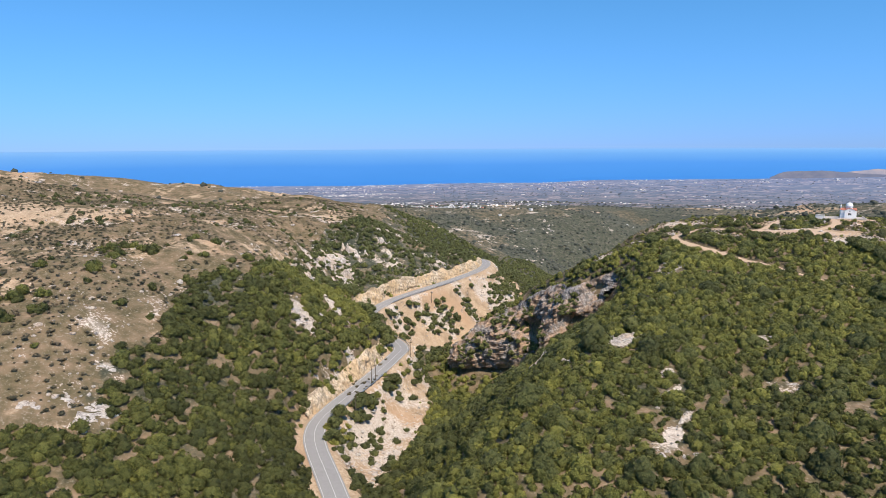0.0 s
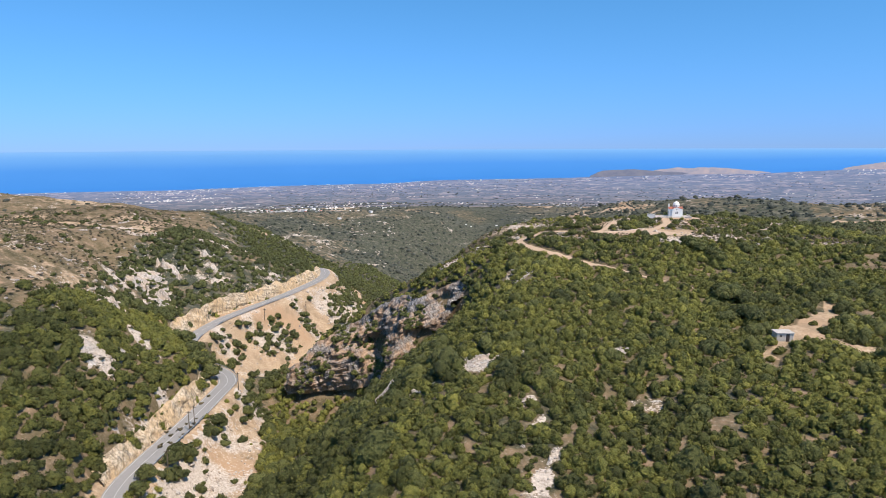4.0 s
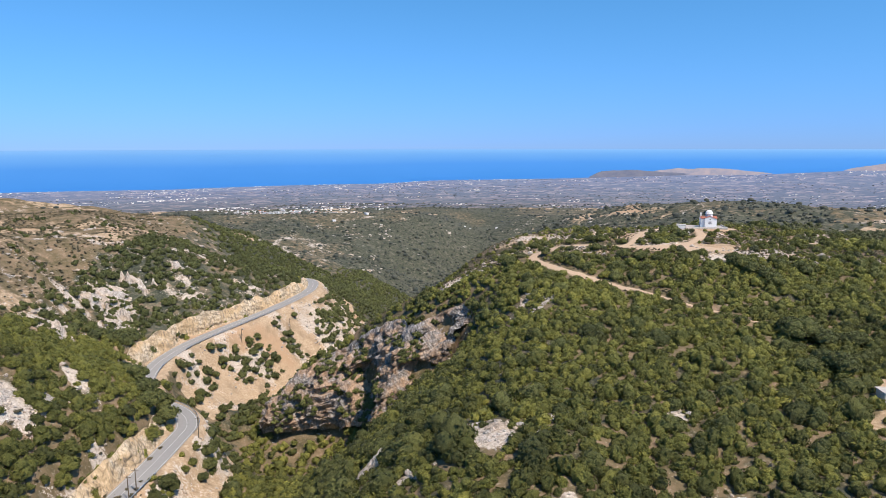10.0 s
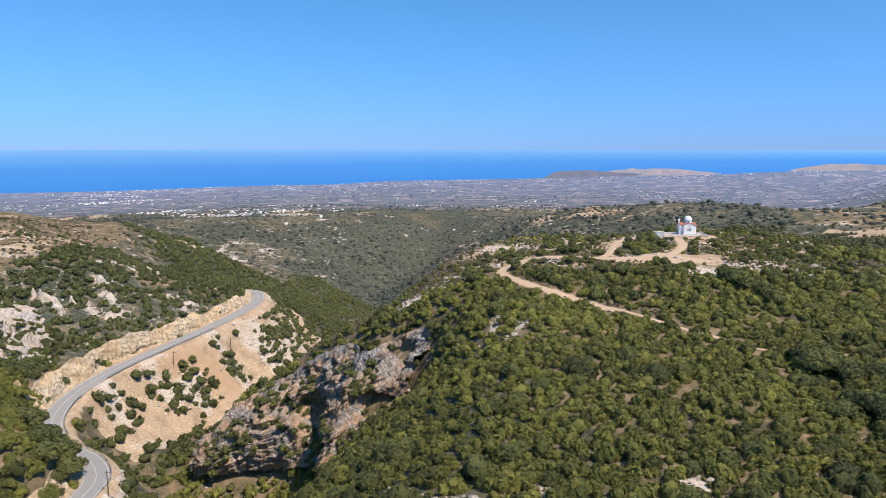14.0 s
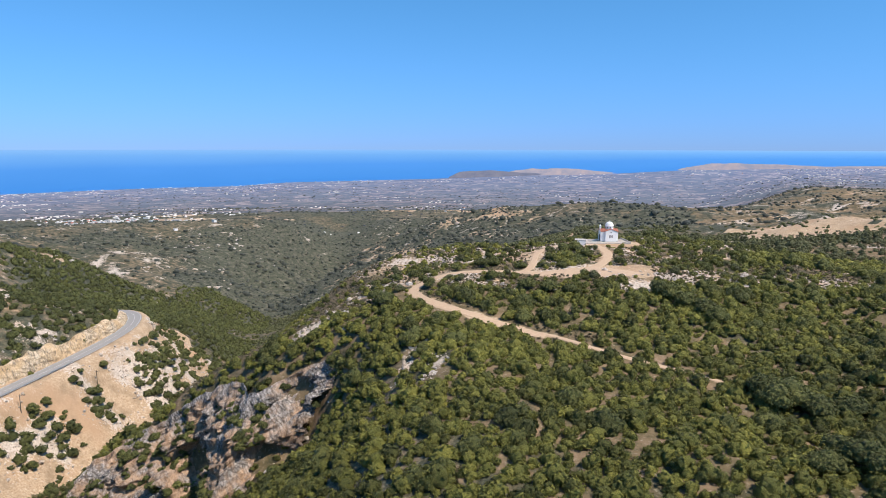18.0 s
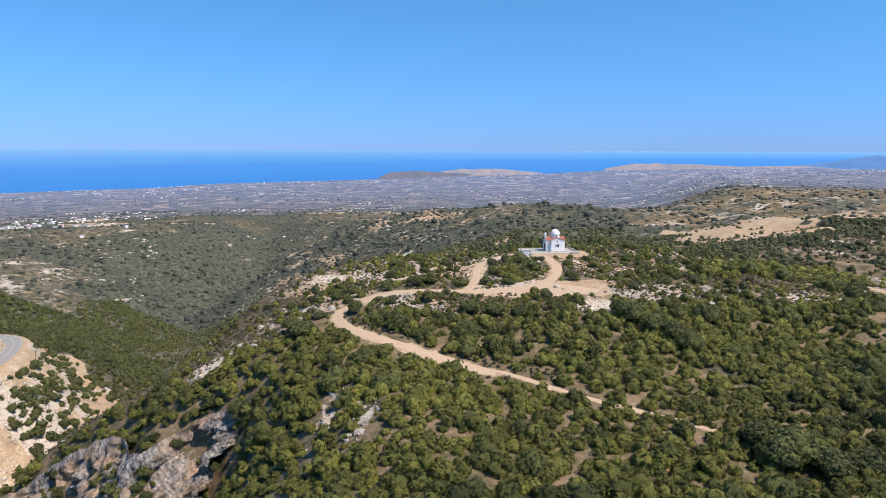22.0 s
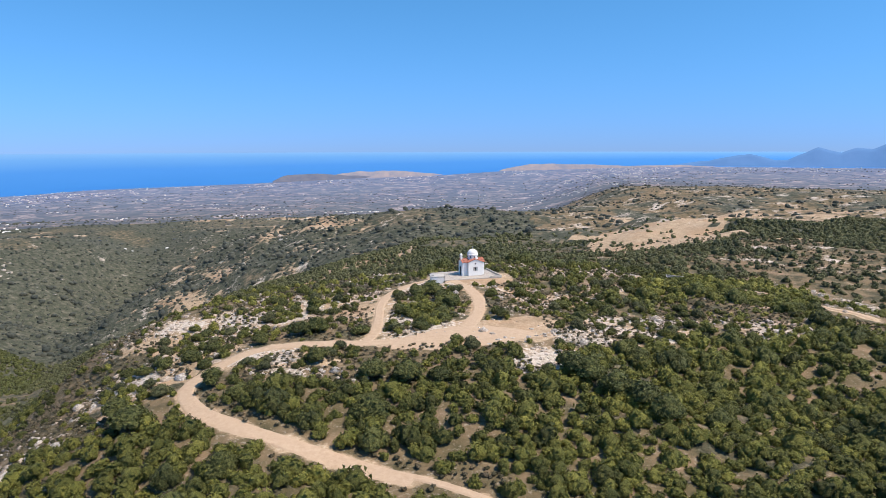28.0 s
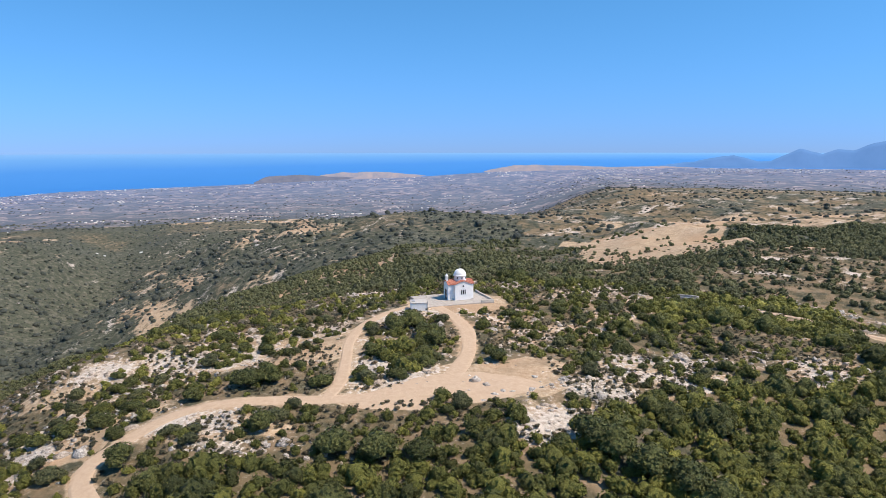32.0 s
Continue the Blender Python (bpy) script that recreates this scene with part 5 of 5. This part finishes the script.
# white ledges and boulders on the far slopes of the gorge and along the brow of the plateau
x, y = seeds(-900, -150, -340, 950, 8.5)
rim = off_line(x, y, BROW)[0] + fbm(x, y, 60, 101) * 40
ledges = np.abs(fbm(x, y, 150, 103, 3)) < 0.035
keep = (rng.random(len(x)) < np.where(y > 330, 0.55 * ledges, np.where(rim < 32, 0.34, 0.05))) & in_view(x, y) & (off_line(x, y, ROAD_LINE)[0] > 12) & (off_line(x, y, BED)[0] > 45)
x, y = x[keep], y[keep]
scatter("pale_rocks", "white limestone ledges on the slopes of the gorge", "rocks", MAT_STONE, STONES, x, y, np.clip(rng.lognormal(0.45, 0.5, len(x)), 0.6, 3.4) * np.where(y > 330, 1.4, 1.0), rng.random(len(x)), 0.1, rng.uniform(0.35, 0.7, len(x)))

bould = []
for k in range(6):
    v, f = stone_shape(300 + k)
    bm = bmesh.new()
    vs = [bm.verts.new(p) for p in v]
    for t in f:
        bm.faces.new([vs[i] for i in t])
    bmesh.ops.subdivide_edges(bm, edges=bm.edges[:], cuts=2, use_grid_fill=True)
    for p in bm.verts:
        p.co *= 1 + 0.22 * noise.noise(p.co * 2.1 + Vector((k, 0, 0))) + 0.1 * noise.noise(p.co * 5)
    me = bpy.data.meshes.new("boulder")
    bm.to_mesh(me)
    bm.free()
    me.materials.append(MAT_STONE)
    bould.append(me)
spots = [(45, -36, 20, 6, 40), (20, -62, 12, 8, 30), (12, -74, 7, 5, 22), (-28, -78, 16, 4, 22), (-13, -208, 9, 6, 26), (19, -246, 4, 9, 22), (-17, -202, 6, 5, 24), (-36, -125, 6, 12, 24), (-77, -93, 5, 4, 26), (7, -221, 3, 4, 16), (12, -230, 2, 5, 12), (19, -236, 2, 4, 12), (26, -250, 3, 4, 12), (-43, -206, 5, 6, 26), (-34, -216, 5, 5, 22), (-25, -219, 5, 4, 18), (-137, -230, 9, 4, 34), (-117, -232, 3, 6, 18), (-252, -128, 14, 5, 30), (-150, -246, 10, 6, 24)]
for cx, cy, sx, sy, n in spots:
    for _ in range(int(n * 0.6)):
        px, py = cx + rng.normal(0, sx * 0.5), cy + rng.normal(0, sy * 0.5)
        s = float(np.clip(rng.lognormal(-0.8, 0.4), 0.25, 0.7 if cy > -85 else 1.4))
        if min(off_line(np.array([px]), np.array([py]), l)[0][0] for l in (TRACK, BRANCH_W, BRANCH_E)) < 3.2:
            continue
        ob = put("boulder", bould[int(rng.integers(6))], None, "", pose(px, py, float(height(px, py)) + 0.1 * s, rng.uniform(-12, 12), rng.uniform(-12, 12), rng.uniform(0, 360)) @ Matrix.Diagonal((s, s, s * 0.8, 1)))
        tagged(ob, "weathered white limestone boulder on dry soil", "boulder", "hilltop boulders")


# ---- single trees and bushes of the hilltop ----
def bush_thing(seed, name, label, category, lobes, leaves, flat, leaf, mat, stem):
    root = thing(name, label, category, "hilltop trees")
    v, f = bush_shape(lobes, leaves, flat, leaf, seed)
    v = v + (0, 0, stem)
    g = np.random.default_rng(seed)
    put("crown", mesh_of("crown", v, f, mat, False, np.full(len(v), g.uniform(0.2, 0.8))), root)
    bm = bmesh.new()
    for k in range(3 if stem < 0.3 else 1):
        m = pose(0, 0, -0.15, g.uniform(-14, 14), g.uniform(-14, 14), g.uniform(0, 360))
        bmesh.ops.create_cone(bm, cap_ends=True, segments=7, radius1=0.07, radius2=0.035, depth=0.65 + stem, matrix=m @ Matrix.Translation((0, 0, 0.3 + stem / 2)))
    if stem >= 0.3:
        for k in range(4):
            m = pose(0, 0, stem * 0.8, 38, 0, k * 90 + g.uniform(-20, 20))
            bmesh.ops.create_cone(bm, cap_ends=True, segments=6, radius1=0.04, radius2=0.02, depth=0.6, matrix=m @ Matrix.Translation((0, 0, 0.3)))
    part("trunk", bm, MAT_BARK, root)
    return root


BUSHES = [bush_thing(400 + k, "bush", "rounded dark green evergreen bush on bare soil", "bush", 7, 420, 0.85, 0.09, (MAT_MAQUIS, MAT_OAK, MAT_GREY)[k % 3], 0.1) for k in range(6)]
OAKS = [bush_thing(420 + k, "oak_tree", "broad evergreen oak with a dark crown", "tree", 8, 520, 0.8, 0.085, MAT_OAK, 0.38) for k in range(4)]


def stand(protos, x, y, s):
    m = pose(x, y, float(height(x, y)) - 0.05, 0, 0, float(rng.uniform(0, 360))) @ Matrix.Diagonal((s, s, s * float(rng.uniform(0.85, 1.15)), 1))
    copy_thing(protos[int(rng.integers(len(protos)))], m)


OAK_SPOTS = [(20, 40, 3.6), (16, 48, 3.0), (-9, 34, 3.4), (-14, 30, 2.6), (-11, -25, 2.9), (-15, -27, 2.5), (-8, -31, 2.4), (-6, -38, 2.6), (-18, -44, 2.0), (-45.5, -61, 1.7), (-48, -80, 2.3), (-57, -93, 3.4), (-62, -88, 2.6), (-38, -57, 2.6), (-34, -56, 2.2), (-31, -73, 2.0), (6, -47, 1.9), (-13, -79, 2.8), (-19, -78, 2.7), (-7, -80, 2.4), (30, 33, 2.6), (26, 18, 2.2)]
# oaks beside the road and on the slope below it
OAK_SPOTS += [(-141, -182.5, 4.4), (-144, -179.5, 4.6), (-148, -178.5, 4.8), (-152, -177.5, 4.6), (-156, -177, 4.4), (-161, -176.5, 4.4), (-167, -175, 4.2), (-173, -172, 4.0), (-142, -187, 4.2), (-147, -184, 4.4), (-153, -183, 4.2), (-159, -182, 4.0), (-103, -229, 2.8), (-100, -233, 3.0), (-112, -205, 2.8), (-91, -251, 3.0), (-96.5, -244, 2.8), (-84, -256.5, 2.8),
              (36, -125.5, 3.6), (40, -128, 4.2), (44, -131, 3.8), (37, -131, 3.4), (50, -130, 3.2), (44, -149, 3.4), (47, -151.5, 3.8), (41, -152, 3.2), (17.5, -76, 3.2), (20, -78, 3.0), (24, -81.5, 3.2), (28, -84.5, 3.2), (31, -88, 3.0), (-120, -184, 2.5), (-124, -180, 2.3), (-116, -190, 2.1),
              (-201, -110, 2.6), (-198, -106, 2.8), (-202, -104, 2.2), (-203, -84, 2.4), (-200, -80, 2.6), (-204, -77, 2.2), (-192, -116, 2.3), (-183, -132, 2.6), (-180, -136, 2.3), (-133, -167, 2.4), (-137, -163, 2.6), (-141, -160, 2.2), (-167, -136, 2.2), (-170, -131, 2.4), (-160, -150, 2.5), (-155, -153, 2.2), (-189, -98, 2.2), (-208, -60, 2.2), (-205, -52, 2.5), (-212, -40, 2.1)]
for px, py, s in OAK_SPOTS:
    stand(OAKS, px, py, s)
x, y = seeds(-70, 66, -92, 40, 3.6)
b, r, d, cover = zones(x, y)
keep = (rng.random(len(x)) < cover * 0.75) & (cover < 0.85) & (np.hypot(x, y) > 14)
for px, py in list(zip(x[keep], y[keep]))[:270]:
    stand(BUSHES, float(px), float(py), float(rng.uniform(0.8, 2.1)))
for k, p in enumerate(BUSHES + OAKS):
    px, py = ((-60, -62), (-66, -70), (-30, 12), (40, 14), (34, -18), (-70, -52), (52, 30), (-24, 44), (44, 44), (58, 10))[k]
    p.matrix_basis = pose(px, py, float(height(px, py)) - 0.05) @ Matrix.Diagonal((1.7, 1.7, 1.7, 1))


# ---- houses of the plain ----
def build_house(w, d, h, flat, seed):
    root = thing("house", "small white flat-roofed house among groves" if flat else "small white house with a red tiled roof", "house", "houses of the plain")
    part("wall", box_bm(-w / 2, w / 2, -d / 2, d / 2, -3, h), MAT_WHITE, root)
    if flat:
        part("roof_slab", box_bm(-w / 2 - 0.2, w / 2 + 0.2, -d / 2 - 0.2, d / 2 + 0.2, h, h + 0.4), MAT_CONCRETE, root)
    else:
        part("roof", prism(bmesh.new(), [(-w / 2 - 0.3, h), (w / 2 + 0.3, h), (0, h + w * 0.22)], -d / 2 - 0.3, d / 2 + 0.3), MAT_TILE, root)
    for k in (-1, 1):
        part("window", box_bm(k * w * 0.25 - 0.6, k * w * 0.25 + 0.6, -d / 2 - 0.06, -d / 2 + 0.02, h * 0.45, h * 0.45 + 1.3), MAT_GLASS, root)
    return root


HOUSES = [build_house(9, 8, 3.4, True, 1), build_house(12, 8, 6.2, True, 2), build_house(8, 7, 3.6, False, 3), build_house(16, 9, 4.0, True, 4)]
spots = []
for _ in range(64):
    spots.append((-1010 + rng.normal(0, 75), 770 + rng.normal(0, 60), rng.uniform(0.4, 0.75)))
for _ in range(3):
    spots.append((-700 + rng.normal(0, 120), 640 + rng.normal(0, 60), rng.uniform(0.6, 0.9)))
while len(spots) < 225:
    az, rr = math.radians(rng.uniform(-32, 66)), rng.uniform(1500, 3780) if rng.random() < 0.7 else rng.uniform(3450, 3790)
    px, py = EYE0[0] - rr * math.sin(az), EYE0[1] + rr * math.cos(az)
    if vnoise(px, py, 420, 88) + (0.25 if rr > 3400 else 0) < 0.5:
        continue
    spots.append((px, py, rng.uniform(0.4, 0.65)))
for k, (px, py, s) in enumerate(spots):
    m = pose(px, py, float(height(px, py)), 0, 0, float(rng.uniform(-40, 40))) @ Matrix.Diagonal((s, s, s, 1))
    copy_thing(HOUSES[int(rng.integers(4))], m)
for k, p in enumerate(HOUSES):
    px, py = -985 + 40 * k, 790 + 12 * k
    p.matrix_basis = pose(px, py, float(height(px, py)))


az, rr = np.radians(rng.uniform(-34, 68, 11000)), np.sqrt(rng.uniform(1300**2, 3790**2, 11000))
hx, hy = EYE0[0] - rr * np.sin(az), EYE0[1] + rr * np.cos(az)
keep = (fbm(hx, hy, 300, 93) + 0.6 * fbm(hx, hy, 90, 94) + 0.3 * smooth(3200, 3700, rr)) > 0.34
hx, hy = hx[keep], hy[keep]
CUBE = np.array([(a, b, c) for c in (-0.5, 0.55) for a, b in ((-1, -0.8), (1, -0.8), (1, 0.8), (-1, 0.8))], float)
CUBE_F = np.array([(4, 5, 6), (4, 6, 7), (0, 1, 5), (0, 5, 4), (1, 2, 6), (1, 6, 5), (2, 3, 7), (2, 7, 6), (3, 0, 4), (3, 4, 7)])
scatter("village_houses", "white houses scattered over the coastal plain", "houses", MAT_WHITE, [(CUBE, CUBE_F)], hx, hy, rng.uniform(1.2, 2.9, len(hx)), rng.random(len(hx)), 0.0)


# ---- along the road ----
def build_pole(x, y):
    root = thing("utility_pole", "weathered wooden utility pole beside the road", "utility pole", "roadside poles", m=pose(x, y, float(height(x, y)), 0, 0, 35))
    part("post", cone(bmesh.new(), 0.16, 0.11, -0.6, 7.0, 10), MAT_POLE, root)
    arm = part("crossarm", box_bm(-0.9, 0.9, -0.06, 0.06, 6.4, 6.52, bevel=0.01), MAT_POLE, root)
    for k in (-0.8, 0, 0.8):
        part("insulator", cone(bmesh.new(), 0.06, 0.04, 6.52, 6.7, 8, k), MAT_WHITE, arm)


for px, py in ((-112.5, -214), (-110.8, -217.5), (-127, -181), (-203.5, -88), (-208, -48), (-226, 8), (-98, -236)):
    build_pole(px, py)


def build_barrier(line):
    pts = along(line, 2.5)
    root = thing("crash_barrier", "low steel crash barrier along the road edge", "crash barrier", "road barriers", m=pose(*pts[0]))
    o = Vector(pts[0])
    bm = bmesh.new()
    ring = []
    for k, p in enumerate(pts):
        a, b = Vector(pts[max(0, k - 1)]), Vector(pts[min(len(pts) - 1, k + 1)])
        n = Vector((-(b - a).y, (b - a).x, 0)).normalized()
        c = Vector(p) - o
        ring.append([bm.verts.new(c + n * u + Vector((0, 0, v))) for u, v in ((0.04, 0.45), (-0.04, 0.53), (0.04, 0.6), (-0.04, 0.68), (0.04, 0.76), (0.1, 0.76), (0.1, 0.45))])
    for r0, r1 in zip(ring, ring[1:]):
        for i in range(7):
            bm.faces.new((r0[i], r0[(i + 1) % 7], r1[(i + 1) % 7], r1[i]))
    part("rail", bm, MAT_STEEL, root)
    post = box_bm(-0.05, 0.05, -0.05, 0.05, -0.5, 0.72)
    me = bpy.data.meshes.new("post")
    post.to_mesh(me)
    post.free()
    me.materials.append(MAT_STEEL)
    for p in pts:
        put("post", me, root).matrix_basis = Matrix.Translation(Vector(p) - o)


EDGE = strip_line(ROAD_LINE, -3.9)
for lo, hi in ((36, 48), (56, 66), (68, 78), (80, 90)):
    build_barrier([p for p in EDGE[lo:hi]])


def build_car(m, paint, label):
    car = thing("car", label, "car", "cars on the road", m=m)
    body = part("body", prism(bmesh.new(), [(-2.1, 0.35), (2.1, 0.35), (2.15, 0.7), (1.5, 0.92), (0.75, 0.98), (0.15, 1.42), (-1.3, 1.45), (-1.95, 1.0), (-2.15, 0.9)], -0.86, 0.86), paint, car)
    bm = bmesh.new()
    bm.from_mesh(body.data)
    bmesh.ops.bevel(bm, geom=bm.edges[:], offset=0.07, segments=2, affect="EDGES")
    bm.to_mesh(body.data)
    bm.free()
    for s in (-1, 1):
        part("side_window", prism(bmesh.new(), [(0.62, 1.0), (0.12, 1.34), (-1.22, 1.37), (-1.7, 1.02)], s * 0.87 - 0.01, s * 0.87 + 0.01), MAT_GLASS, car)
        part("headlight", box_bm(2.02, 2.16, s * 0.62 - 0.16, s * 0.62 + 0.16, 0.62, 0.76, bevel=0.02), MAT_WHITE, car)
        for xx in (-1.3, 1.32):
            w = bmesh.new()
            cone(w, 0.32, 0.32, -0.1, 0.1, 20)
            wheel = part("wheel", w, MAT_TYRE, car)
            wheel.matrix_basis = pose(xx, s * 0.78, 0.32, 90, 0, 0)
            part("rim", cone(bmesh.new(), 0.2, 0.2, -0.115, 0.115, 14), MAT_STEEL, wheel)
    part("windscreen", prism(bmesh.new(), [(0.78, 0.99), (0.2, 1.40), (0.22, 1.43), (0.83, 1.0)], -0.74, 0.74), MAT_GLASS, car)
    part("rear_window", prism(bmesh.new(), [(-1.34, 1.44), (-1.9, 1.05), (-1.93, 1.07), (-1.36, 1.47)], -0.72, 0.72), MAT_GLASS, car)


build_car(pose(-190.5, -156.0, -53.95, 0, 0, 128), MAT_CAR, "dark grey car on the shaded road bend")
